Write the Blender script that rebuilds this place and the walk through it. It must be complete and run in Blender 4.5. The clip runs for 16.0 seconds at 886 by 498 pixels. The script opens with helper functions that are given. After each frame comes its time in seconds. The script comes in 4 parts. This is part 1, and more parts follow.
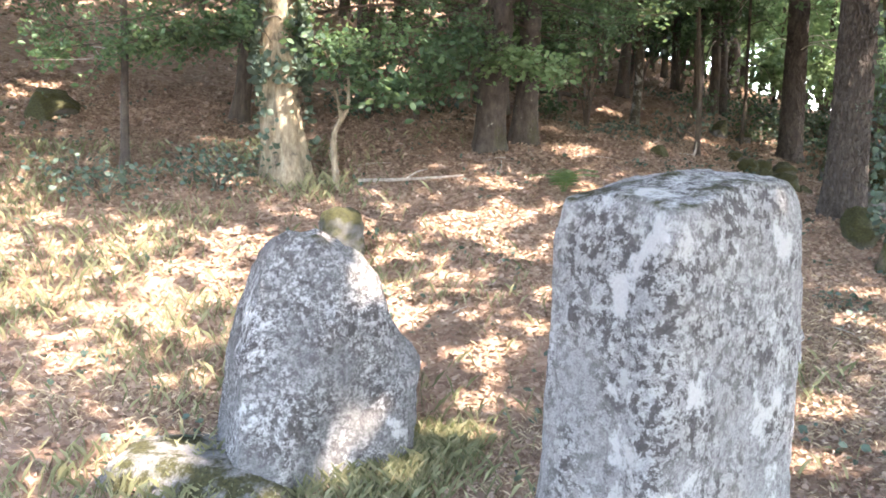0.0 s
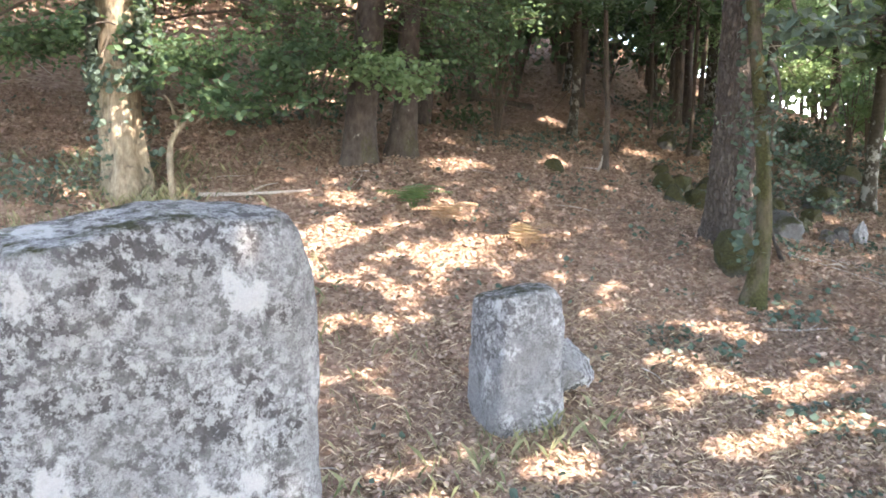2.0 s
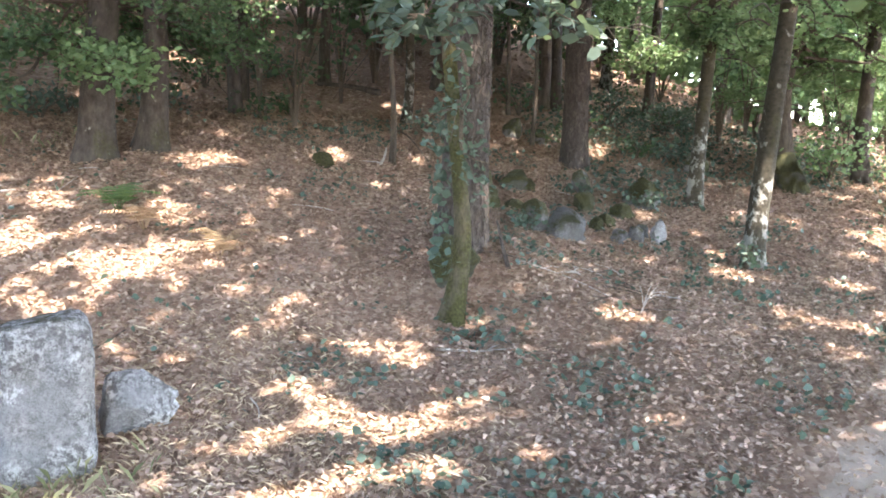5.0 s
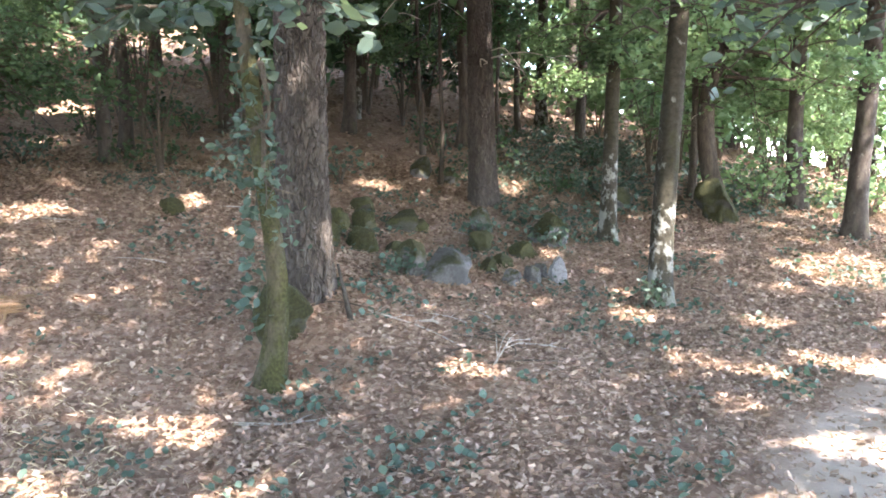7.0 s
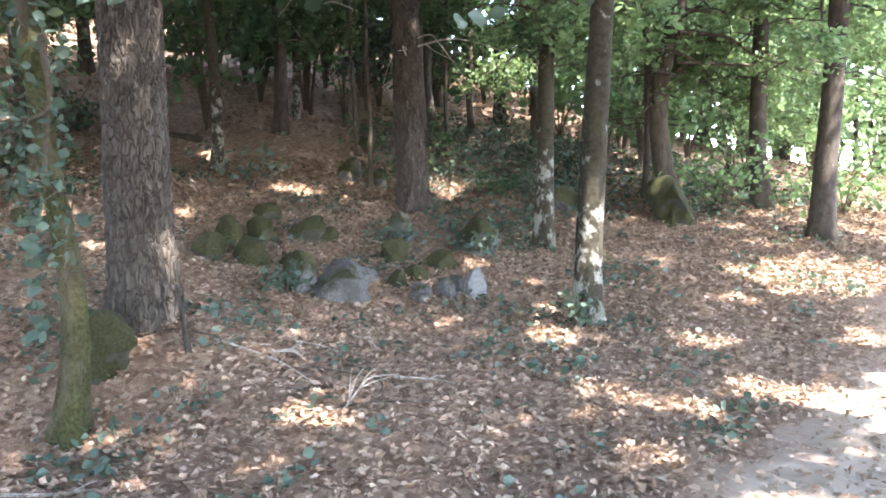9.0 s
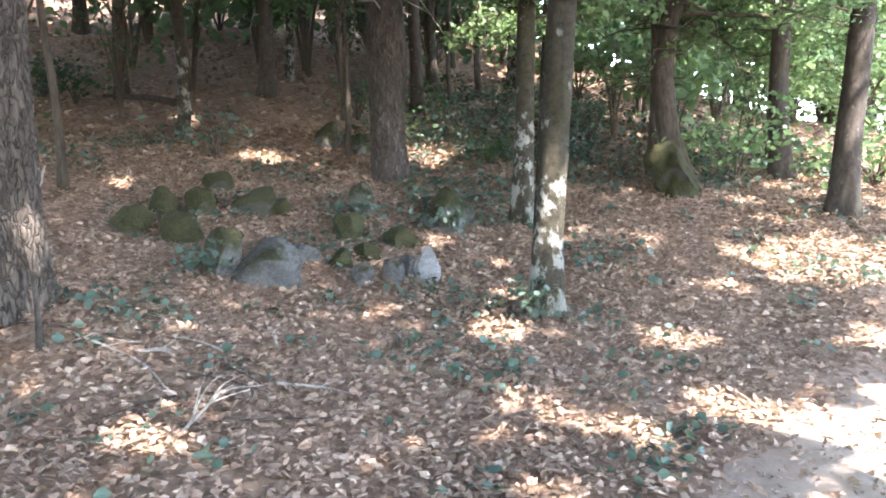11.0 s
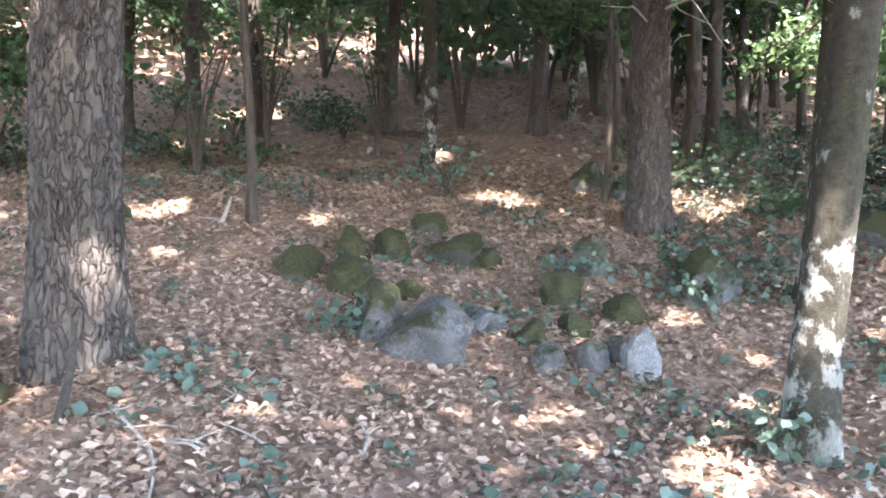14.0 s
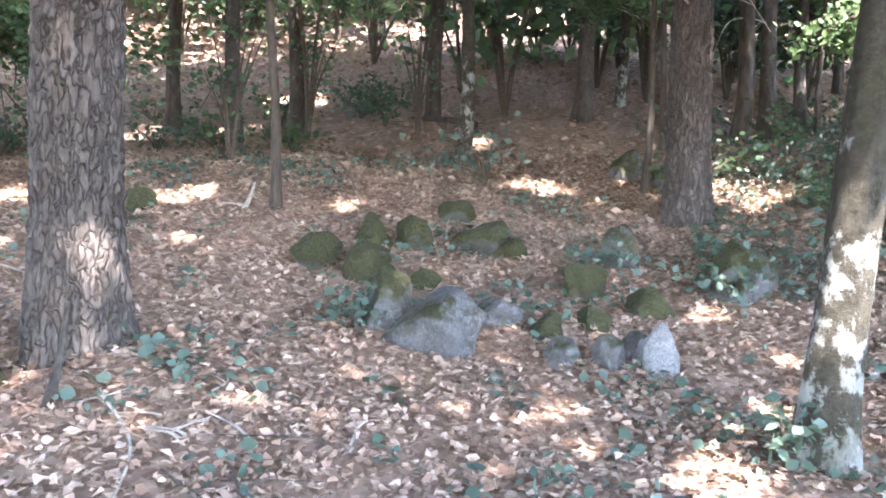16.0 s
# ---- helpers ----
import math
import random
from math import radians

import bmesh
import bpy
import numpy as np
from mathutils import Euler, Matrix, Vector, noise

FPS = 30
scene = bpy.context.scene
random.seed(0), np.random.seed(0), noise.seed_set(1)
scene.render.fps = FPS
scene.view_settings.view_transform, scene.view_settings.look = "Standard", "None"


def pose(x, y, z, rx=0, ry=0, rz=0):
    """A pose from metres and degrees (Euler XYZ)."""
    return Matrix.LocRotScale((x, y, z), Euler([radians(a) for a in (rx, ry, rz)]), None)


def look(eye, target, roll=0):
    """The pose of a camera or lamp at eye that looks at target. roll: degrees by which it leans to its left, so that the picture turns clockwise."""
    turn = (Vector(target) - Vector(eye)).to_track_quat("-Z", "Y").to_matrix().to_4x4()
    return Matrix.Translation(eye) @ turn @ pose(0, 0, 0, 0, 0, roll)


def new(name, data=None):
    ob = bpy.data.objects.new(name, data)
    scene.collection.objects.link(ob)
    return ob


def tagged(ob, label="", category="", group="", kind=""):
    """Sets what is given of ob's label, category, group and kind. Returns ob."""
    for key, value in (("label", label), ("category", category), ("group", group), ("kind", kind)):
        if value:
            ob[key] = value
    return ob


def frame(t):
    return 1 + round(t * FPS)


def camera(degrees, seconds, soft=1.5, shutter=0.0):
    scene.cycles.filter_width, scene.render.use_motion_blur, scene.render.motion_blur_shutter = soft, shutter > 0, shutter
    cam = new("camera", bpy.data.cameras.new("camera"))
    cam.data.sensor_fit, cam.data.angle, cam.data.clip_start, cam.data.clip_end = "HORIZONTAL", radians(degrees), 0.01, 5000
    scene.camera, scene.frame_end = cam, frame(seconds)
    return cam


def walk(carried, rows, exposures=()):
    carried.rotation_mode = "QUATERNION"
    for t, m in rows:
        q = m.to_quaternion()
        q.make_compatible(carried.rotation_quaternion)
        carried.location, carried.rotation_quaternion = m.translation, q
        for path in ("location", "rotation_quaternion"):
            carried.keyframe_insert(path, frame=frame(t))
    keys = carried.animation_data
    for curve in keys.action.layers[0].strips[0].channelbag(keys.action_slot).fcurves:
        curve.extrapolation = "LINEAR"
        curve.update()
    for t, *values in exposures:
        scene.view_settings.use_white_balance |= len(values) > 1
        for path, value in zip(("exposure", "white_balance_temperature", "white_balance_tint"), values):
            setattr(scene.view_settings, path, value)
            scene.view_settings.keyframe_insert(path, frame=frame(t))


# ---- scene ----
cam = camera(56.0, 16.0, soft=1.75)
PATH = [
    (0, (-2.067, 0.189, 1.451), (-1.370, 2.049, 1.216), 1.5),
    (0.5, (-1.634, 0.268, 1.487), (-0.942, 2.130, 1.261), 1.8),
    (1, (-1.062, 0.011, 1.507), (-0.509, 1.922, 1.297), 1.7),
    (1.5, (-0.525, -0.076, 1.531), (0.000, 1.842, 1.318), 2.1),
    (2, (0.001, 0.085, 1.571), (0.563, 1.991, 1.348), 1.9),
    (2.5, (0.509, 0.100, 1.502), (1.045, 2.014, 1.281), 0.4),
    (3, (0.918, 0.049, 1.570), (1.302, 1.994, 1.311), -0.1),
    (3.5, (1.274, 0.206, 1.605), (1.656, 2.149, 1.323), -0.1),
    (4, (1.605, 0.251, 1.655), (1.973, 2.194, 1.356), -0.1),
    (4.5, (2.146, 0.194, 1.661), (2.506, 2.141, 1.380), 0.3),
    (5, (2.557, 0.027, 1.806), (3.104, 1.930, 1.530), 1.8),
    (7.3, (4.055, 0.764, 1.624), (4.618, 2.680, 1.499), -1.2),
    (7.5, (4.176, 0.819, 1.632), (4.710, 2.743, 1.519), -1.3),
    (8, (4.376, 1.042, 1.608), (4.913, 2.965, 1.500), -2.0),
    (8.5, (4.582, 1.239, 1.602), (5.165, 3.149, 1.481), -2.0),
    (9, (4.890, 1.403, 1.583), (5.472, 3.311, 1.450), -1.8),
    (9.2, (4.983, 1.467, 1.584), (5.561, 3.375, 1.432), -1.8),
    (11.3, (5.924, 2.063, 1.589), (6.357, 4.002, 1.365), -1.8),
    (11.5, (5.989, 2.134, 1.584), (6.396, 4.079, 1.351), -1.8),
    (12, (6.201, 2.470, 1.557), (6.411, 4.445, 1.325), -0.4),
    (12.5, (6.305, 2.841, 1.541), (6.282, 4.828, 1.314), 0.1),
    (13, (6.440, 3.035, 1.561), (6.294, 5.023, 1.395), 0.4),
    (13.5, (6.643, 3.230, 1.548), (6.383, 5.210, 1.433), 0.9),
    (14, (6.720, 3.392, 1.545), (6.399, 5.364, 1.459), 1.0),
    (14.5, (6.749, 3.511, 1.530), (6.415, 5.480, 1.436), 1.1),
    (15, (6.867, 3.557, 1.547), (6.457, 5.511, 1.422), 1.2),
    (15.5, (6.922, 3.559, 1.554), (6.476, 5.504, 1.421), 1.4),
    (16, (6.952, 3.560, 1.552), (6.485, 5.501, 1.433), 1.6),
]
walk(cam, [(t, look(eye, target, roll)) for t, eye, target, roll in PATH],
     exposures=[(0.0, 4.68, 6700, 20), (4.0, 4.68, 6750, 21), (5.0, 4.8, 6450, 19), (9.0, 4.87, 6200, 17), (12.5, 5.02, 6050, 18), (16.0, 5.56, 5800, 21)])

# ---- light ----
SUN_TO = Vector((0.42, -0.50, 0.95)).normalized()
world = bpy.data.worlds.new("sky")
scene.world = world
world.use_nodes = True
wn = world.node_tree.nodes
sky = wn.new("ShaderNodeTexSky")
sky.sky_type = "NISHITA"
sky.sun_disc = False
sky.sun_elevation = math.asin(SUN_TO.z)
sky.sun_rotation = math.atan2(SUN_TO.x, SUN_TO.y)
wn["Background"].inputs[1].default_value = 0.15
world.node_tree.links.new(sky.outputs[0], wn["Background"].inputs[0])
sun_data = bpy.data.lights.new("sun", "SUN")
sun_data.energy = 2.0
sun_data.angle = radians(0.53)
sun_data.color = (1.0, 0.93, 0.82)
sun = new("sun", sun_data)
sun.matrix_world = look(SUN_TO * 60, (0, 0, 0))


# ---- materials ----
def material(name, rough=0.9, spec=0.2):
    m = bpy.data.materials.new(name)
    m.use_nodes = True
    nt = m.node_tree
    b = nt.nodes["Principled BSDF"]
    b.inputs["Roughness"].default_value = rough
    b.inputs["Specular IOR Level"].default_value = spec
    return m, nt, b


def coords(nt, scale=(1, 1, 1)):
    c = nt.nodes.new("ShaderNodeTexCoord")
    mp = nt.nodes.new("ShaderNodeMapping")
    mp.inputs["Scale"].default_value = scale
    nt.links.new(c.outputs["Object"], mp.inputs["Vector"])
    return mp.outputs["Vector"]


def noise_tex(nt, vec, scale, detail=6, rough=0.6):
    n = nt.nodes.new("ShaderNodeTexNoise")
    n.inputs["Scale"].default_value = scale
    n.inputs["Detail"].default_value = detail
    n.inputs["Roughness"].default_value = rough
    if vec:
        nt.links.new(vec, n.inputs["Vector"])
    return n.outputs["Fac"]


def ramp(nt, fac, stops):
    r = nt.nodes.new("ShaderNodeValToRGB")
    e = r.color_ramp.elements
    while len(e) < len(stops):
        e.new(0.5)
    for k, (p, c) in enumerate(stops):
        e[k].position = p
        e[k].color = (*c, 1) if len(c) == 3 else c
    nt.links.new(fac, r.inputs["Fac"])
    return r.outputs["Color"]


def mix(nt, fac, a, b, mode="MIX"):
    n = nt.nodes.new("ShaderNodeMix")
    n.data_type = "RGBA"
    n.blend_type = mode
    for sock, v in ((n.inputs[0], fac), (n.inputs[6], a), (n.inputs[7], b)):
        if isinstance(v, (int, float)):
            sock.default_value = v
        elif isinstance(v, tuple):
            sock.default_value = (*v, 1)
        else:
            nt.links.new(v, sock)
    return n.outputs[2]


def bump(nt, bsdf, height, strength=0.5, distance=0.01):
    n = nt.nodes.new("ShaderNodeBump")
    n.inputs["Strength"].default_value = strength
    n.inputs["Distance"].default_value = distance
    nt.links.new(height, n.inputs["Height"])
    nt.links.new(n.outputs[0], bsdf.inputs["Normal"])


def up_facing(nt, lo, hi):
    g = nt.nodes.new("ShaderNodeNewGeometry")
    s = nt.nodes.new("ShaderNodeSeparateXYZ")
    nt.links.new(g.outputs["Normal"], s.inputs[0])
    r = nt.nodes.new("ShaderNodeMapRange")
    r.inputs[1].default_value, r.inputs[2].default_value = lo, hi
    nt.links.new(s.outputs["Z"], r.inputs[0])
    return r.outputs[0]


def times(nt, a, b):
    n = nt.nodes.new("ShaderNodeMath")
    n.operation = "MULTIPLY"
    for sock, v in ((n.inputs[0], a), (n.inputs[1], b)):
        if isinstance(v, (int, float)):
            sock.default_value = v
        else:
            nt.links.new(v, sock)
    return n.outputs[0]


def granite_material(name, moss=0.0, light=0.30, lichen=0.9, speck=1.0, blotch=0.545):
    """Grey crystalline stone, black crust in spots, pale lichen in crumbs and in larger rosettes."""
    m, nt, b = material(name, 0.92, 0.25)
    v = coords(nt)
    grain = noise_tex(nt, v, 130, 4, 0.9)
    base = ramp(nt, grain, [(0.32, (light * 0.45, light * 0.43, light * 0.40)), (0.52, (light * 1.03, light, light * 0.95)), (0.70, (light * 1.6, light * 1.55, light * 1.46))])
    area = ramp(nt, noise_tex(nt, v, 2.6, 4, 0.6), [(0.36, (0.1, 0.1, 0.1)), (0.56, (1, 1, 1))])
    fine_l = ramp(nt, noise_tex(nt, v, 38, 9, 0.78), [(0.49, (0, 0, 0)), (0.53, (1, 1, 1))])
    c = mix(nt, times(nt, times(nt, fine_l, area), 0.9 * lichen), base, (0.45, 0.44, 0.41))
    crust_at = ramp(nt, noise_tex(nt, v, 2.8, 5, 0.65), [(0.40, (0.2, 0.2, 0.2)), (0.56, (1, 1, 1))])
    crust = ramp(nt, noise_tex(nt, v, 21, 10, 0.76), [(0.495, (0, 0, 0)), (0.52, (1, 1, 1))])
    c = mix(nt, times(nt, times(nt, crust, crust_at), 0.85 * speck), c, (0.050, 0.043, 0.039))
    lich = ramp(nt, noise_tex(nt, coords(nt, (1, 1, 0.8)), 4.4, 12, 0.74), [(blotch, (0, 0, 0)), (blotch + 0.045, (1, 1, 1))])
    c = mix(nt, times(nt, lich, lichen), c, mix(nt, grain, (0.36, 0.35, 0.325), (0.64, 0.625, 0.59)))
    if moss:
        f = times(nt, up_facing(nt, 0.6 - 1.2 * moss, 0.95 - 0.9 * moss), ramp(nt, noise_tex(nt, v, 4, 6, 0.7), [(0.52 - 0.3 * moss, (0, 0, 0)), (0.62 - 0.27 * moss, (1, 1, 1))]))
        green = ramp(nt, noise_tex(nt, v, 60, 4, 0.7), [(0.3, (0.016, 0.016, 0.006)), (0.7, (0.066, 0.063, 0.021))])
        c = mix(nt, f, c, green)
    nt.links.new(c, b.inputs["Base Color"])
    bump(nt, b, noise_tex(nt, v, 55, 9, 0.85), 1.0, 0.03)
    return m


def bark_material(name, low, high, patch=None, scale=(9, 9, 2.2), moss=0.0, patch_at=0.6, cracks=0.0, foot=0.0):
    m, nt, b = material(name, 0.95, 0.15)
    v = coords(nt, scale)
    c = ramp(nt, noise_tex(nt, v, 3.0, 8, 0.7), [(0.32, low), (0.68, high)])
    c = mix(nt, times(nt, noise_tex(nt, coords(nt), 80, 4, 0.7), 0.5), c, tuple(0.4 * k for k in low))
    relief = noise_tex(nt, v, 9, 8, 0.75)
    if cracks:
        vo = nt.nodes.new("ShaderNodeTexVoronoi")
        vo.feature = "DISTANCE_TO_EDGE"
        vo.inputs["Scale"].default_value = cracks
        warp = nt.nodes.new("ShaderNodeTexNoise")
        warp.inputs["Scale"].default_value = 18
        add = nt.nodes.new("ShaderNodeMix")
        add.data_type = "RGBA"
        add.blend_type = "ADD"
        add.inputs[0].default_value = 0.11
        cv = coords(nt, (1, 1, 0.40))
        nt.links.new(cv, warp.inputs["Vector"])
        nt.links.new(cv, add.inputs[6])
        nt.links.new(warp.outputs["Color"], add.inputs[7])
        nt.links.new(add.outputs[2], vo.inputs["Vector"])
        cell = nt.nodes.new("ShaderNodeTexVoronoi")
        cell.inputs["Scale"].default_value = cracks
        nt.links.new(add.outputs[2], cell.inputs["Vector"])
        sc = nt.nodes.new("ShaderNodeSeparateColor")
        nt.links.new(cell.outputs["Color"], sc.inputs[0])
        c = mix(nt, times(nt, sc.outputs[0], 0.4), c, tuple(0.75 * k for k in high))
        c = mix(nt, ramp(nt, noise_tex(nt, coords(nt, (1, 1, 0.25)), 26, 6, 0.75), [(0.45, (0, 0, 0)), (0.62, (0.7, 0.7, 0.7))]), c, low)
        plate = ramp(nt, vo.outputs["Distance"], [(0.0, (0, 0, 0)), (0.07, (0.6, 0.6, 0.6)), (0.22, (1, 1, 1))])
        c = mix(nt, plate, mix(nt, 0.7, c, (0.028, 0.022, 0.018)), c)
        relief = mix(nt, 0.35, plate, noise_tex(nt, v, 9, 8, 0.75))
    if patch:
        field = noise_tex(nt, coords(nt, (1, 1, 0.8)), 9, 9, 0.66)
        # pale patches thicken towards the foot: white bark and painted sunlight together
        if foot:
            sp = nt.nodes.new("ShaderNodeSeparateXYZ")
            nt.links.new(coords(nt), sp.inputs[0])
            mr = nt.nodes.new("ShaderNodeMapRange")
            mr.inputs[1].default_value, mr.inputs[2].default_value = 0.3, 1.3
            mr.inputs[3].default_value, mr.inputs[4].default_value = foot, 0.0
            nt.links.new(sp.outputs["Z"], mr.inputs[0])
            ad = nt.nodes.new("ShaderNodeMath")
            nt.links.new(field, ad.inputs[0])
            nt.links.new(mr.outputs[0], ad.inputs[1])
            field = ad.outputs[0]
        f = ramp(nt, field, [(patch_at, (0, 0, 0)), (patch_at + 0.07, (0.9, 0.9, 0.9))])
        c = mix(nt, f, c, mix(nt, noise_tex(nt, coords(nt), 30, 8, 0.75), tuple(0.45 * k for k in patch), tuple(1.2 * k for k in patch)))
    if moss:
        f = ramp(nt, noise_tex(nt, coords(nt, (1, 1, 0.5)), 4, 6, 0.7), [(0.62 - 0.3 * moss, (0, 0, 0)), (0.78 - 0.3 * moss, (1, 1, 1))])
        c = mix(nt, f, c, ramp(nt, noise_tex(nt, coords(nt), 50, 3), [(0.3, (0.02, 0.021, 0.008)), (0.7, (0.072, 0.07, 0.026))]))
    nt.links.new(c, b.inputs["Base Color"])
    bump(nt, b, relief, 1.0, 0.03)
    return m


def leaf_material(name, low, high, translucent=0.35, rough=0.55, mid=None):
    m, nt, b = material(name, rough, 0.3)
    g = nt.nodes.new("ShaderNodeNewGeometry")
    c = ramp(nt, g.outputs["Random Per Island"], [(0.0, low), (0.55, mid or tuple(0.5 * (p + q) for p, q in zip(low, high))), (1.0, high)])
    c = mix(nt, times(nt, noise_tex(nt, coords(nt), 0.9, 3), 0.6), c, low)
    nt.links.new(c, b.inputs["Base Color"])
    if translucent:
        tr = nt.nodes.new("ShaderNodeBsdfTranslucent")
        nt.links.new(mix(nt, 0.4, c, (0.16, 0.22, 0.07)), tr.inputs["Color"])
        ms = nt.nodes.new("ShaderNodeMixShader")
        ms.inputs[0].default_value = translucent
        out = nt.nodes["Material Output"]
        nt.links.new(b.outputs[0], ms.inputs[1])
        nt.links.new(tr.outputs[0], ms.inputs[2])
        nt.links.new(ms.outputs[0], out.inputs["Surface"])
    return m


def soil_material():
    m, nt, b = material("leaf_mould", 0.97, 0.1)
    v = coords(nt)
    big = noise_tex(nt, v, 0.8, 5, 0.6)
    fine = noise_tex(nt, v, 28, 8, 0.8)
    cell = nt.nodes.new("ShaderNodeTexVoronoi")
    cell.inputs["Scale"].default_value = 22
    nt.links.new(v, cell.inputs["Vector"])
    sep = nt.nodes.new("ShaderNodeSeparateColor")
    nt.links.new(cell.outputs["Color"], sep.inputs[0])
    leaf = ramp(nt, sep.outputs[0], [(0.0, (0.13, 0.082, 0.056)), (0.45, (0.22, 0.145, 0.10)), (0.8, (0.30, 0.215, 0.155)), (1.0, (0.38, 0.29, 0.22))])
    soil = ramp(nt, fine, [(0.3, (0.11, 0.07, 0.047)), (0.7, (0.25, 0.165, 0.112))])
    c = mix(nt, ramp(nt, big, [(0.4, (0.35, 0.35, 0.35)), (0.65, (0.9, 0.9, 0.9))]), soil, leaf)
    nt.links.new(c, b.inputs["Base Color"])
    bump(nt, b, fine, 0.9, 0.03)
    return m


def path_material():
    m, nt, b = material("packed_sand", 0.95, 0.15)
    v = coords(nt)
    c = ramp(nt, noise_tex(nt, v, 2.2, 7, 0.65), [(0.3, (0.20, 0.155, 0.115)), (0.7, (0.33, 0.265, 0.205))])
    c = mix(nt, ramp(nt, noise_tex(nt, v, 45, 6, 0.8), [(0.55, (0, 0, 0)), (0.7, (0.6, 0.6, 0.6))]), c, (0.12, 0.09, 0.065))
    # leaf mould creeps in from both verges
    sp = nt.nodes.new("ShaderNodeSeparateXYZ")
    nt.links.new(v, sp.inputs[0])
    across = nt.nodes.new("ShaderNodeMath")
    across.operation = "MULTIPLY_ADD"
    across.inputs[1].default_value, across.inputs[2].default_value = -0.62, 1.2
    nt.links.new(sp.outputs["X"], across.inputs[0])
    off = nt.nodes.new("ShaderNodeMath")
    nt.links.new(sp.outputs["Y"], off.inputs[0])
    nt.links.new(across.outputs[0], off.inputs[1])
    size = nt.nodes.new("ShaderNodeMath")
    size.operation = "ABSOLUTE"
    nt.links.new(off.outputs[0], size.inputs[0])
    ragged = nt.nodes.new("ShaderNodeMath")
    ragged.operation = "MULTIPLY_ADD"
    ragged.inputs[1].default_value = 1.6
    nt.links.new(noise_tex(nt, v, 2.4, 9, 0.75), ragged.inputs[0])
    nt.links.new(size.outputs[0], ragged.inputs[2])
    verge = nt.nodes.new("ShaderNodeMapRange")
    verge.inputs[1].default_value, verge.inputs[2].default_value = 1.7, 2.35
    nt.links.new(ragged.outputs[0], verge.inputs[0])
    c = mix(nt, verge.outputs[0], c, ramp(nt, noise_tex(nt, v, 30, 7, 0.8), [(0.35, (0.12, 0.078, 0.053)), (0.65, (0.30, 0.205, 0.145))]))
    nt.links.new(c, b.inputs["Base Color"])
    bump(nt, b, noise_tex(nt, v, 40, 7, 0.75), 0.6, 0.02)
    return m


SOIL = soil_material()
SAND = path_material()
GRANITE = granite_material("lichened_granite", 0.12, 0.26)
GRANITE_DARK = granite_material("dark_crusted_granite", 0.05, 0.14, 0.9, 1.0, 0.575)
GRANITE_APRON = granite_material("earthy_mossy_granite", 0.3, 0.20, 0.35, 0.6, 0.6)
GRANITE_MID = granite_material("grey_spotted_granite", 0.1, 0.20, 0.75, 0.85, 0.56)
GRANITE_MOSSY = granite_material("mossy_granite", 0.7, 0.13, 0.15, 0.7, 0.62)
MOSS_STONE = granite_material("moss_covered_stone", 1.25, 0.10, 0.1, 0.6, 0.65)
PALE_STONE = granite_material("pale_granite", 0.12, 0.19, 0.4, 0.35, 0.58)
BOULDER = granite_material("grey_boulder_granite", 0.3, 0.115, 0.15, 0.6, 0.62)
PINE = bark_material("pine_bark", (0.046, 0.037, 0.030), (0.130, 0.110, 0.092), (0.25, 0.235, 0.21), (5, 5, 2.5), 0.0, 0.70, 23.0)
BIRCH = bark_material("birch_bark", (0.026, 0.022, 0.014), (0.078, 0.068, 0.047), (0.29, 0.285, 0.25), (7, 7, 7), 0.25, 0.60, foot=0.12)
DARK_BARK = bark_material("dark_bark", (0.035, 0.028, 0.02), (0.13, 0.105, 0.08), (0.4, 0.38, 0.34), (8, 8, 2), 0.1, 0.72)
# pale bark whose darker patches are painted in as ivy shadows
SHADE_PATCHED_BARK = bark_material("shade_patched_bark", (0.15, 0.115, 0.075), (0.46, 0.39, 0.27), (0.12, 0.10, 0.07), (8, 8, 2.5), 0.2, 0.57)
GREY_BARK = bark_material("grey_bark", (0.035, 0.028, 0.022), (0.115, 0.096, 0.078), (0.32, 0.31, 0.27), (6, 6, 3), 0.25, 0.63)
MOSS_BARK = bark_material("mossy_bark", (0.07, 0.055, 0.04), (0.17, 0.14, 0.10), None, (9, 9, 3), 0.85)
DEAD_WOOD = bark_material("bleached_dead_wood", (0.30, 0.25, 0.20), (0.62, 0.56, 0.48), None, (12, 12, 12))
TWIG = bark_material("twig_bark", (0.06, 0.045, 0.03), (0.16, 0.13, 0.10), None, (12, 12, 12))
GREEN = leaf_material("broad_leaves", (0.028, 0.06, 0.032), (0.10, 0.165, 0.075), 0.45)
# lighter than GREEN: sunlit and backlit foliage is put into the leaf colour
BRIGHT = leaf_material("sunlit_beech_leaves", (0.075, 0.135, 0.06), (0.24, 0.34, 0.16), 0.55)
IVY = leaf_material("ivy_leaves", (0.032, 0.052, 0.040), (0.085, 0.118, 0.085), 0.25, 0.65)
NEEDLE = leaf_material("dark_canopy_leaves", (0.014, 0.032, 0.012), (0.05, 0.09, 0.03), 0.25)
LITTER = leaf_material("dry_leaves", (0.13, 0.080, 0.054), (0.46, 0.345, 0.26), 0.15, 0.85, (0.24, 0.158, 0.112))
GRASS = leaf_material("dry_grass", (0.08, 0.085, 0.04), (0.32, 0.29, 0.16), 0.3, 0.8)
STRAW = leaf_material("bleached_straw", (0.30, 0.22, 0.13), (0.62, 0.50, 0.34), 0.15, 0.8)
FERN = leaf_material("fern_fronds", (0.045, 0.085, 0.03), (0.12, 0.17, 0.06), 0.4)
RUST = leaf_material("dead_fern", (0.20, 0.115, 0.065), (0.42, 0.29, 0.18), 0.3)

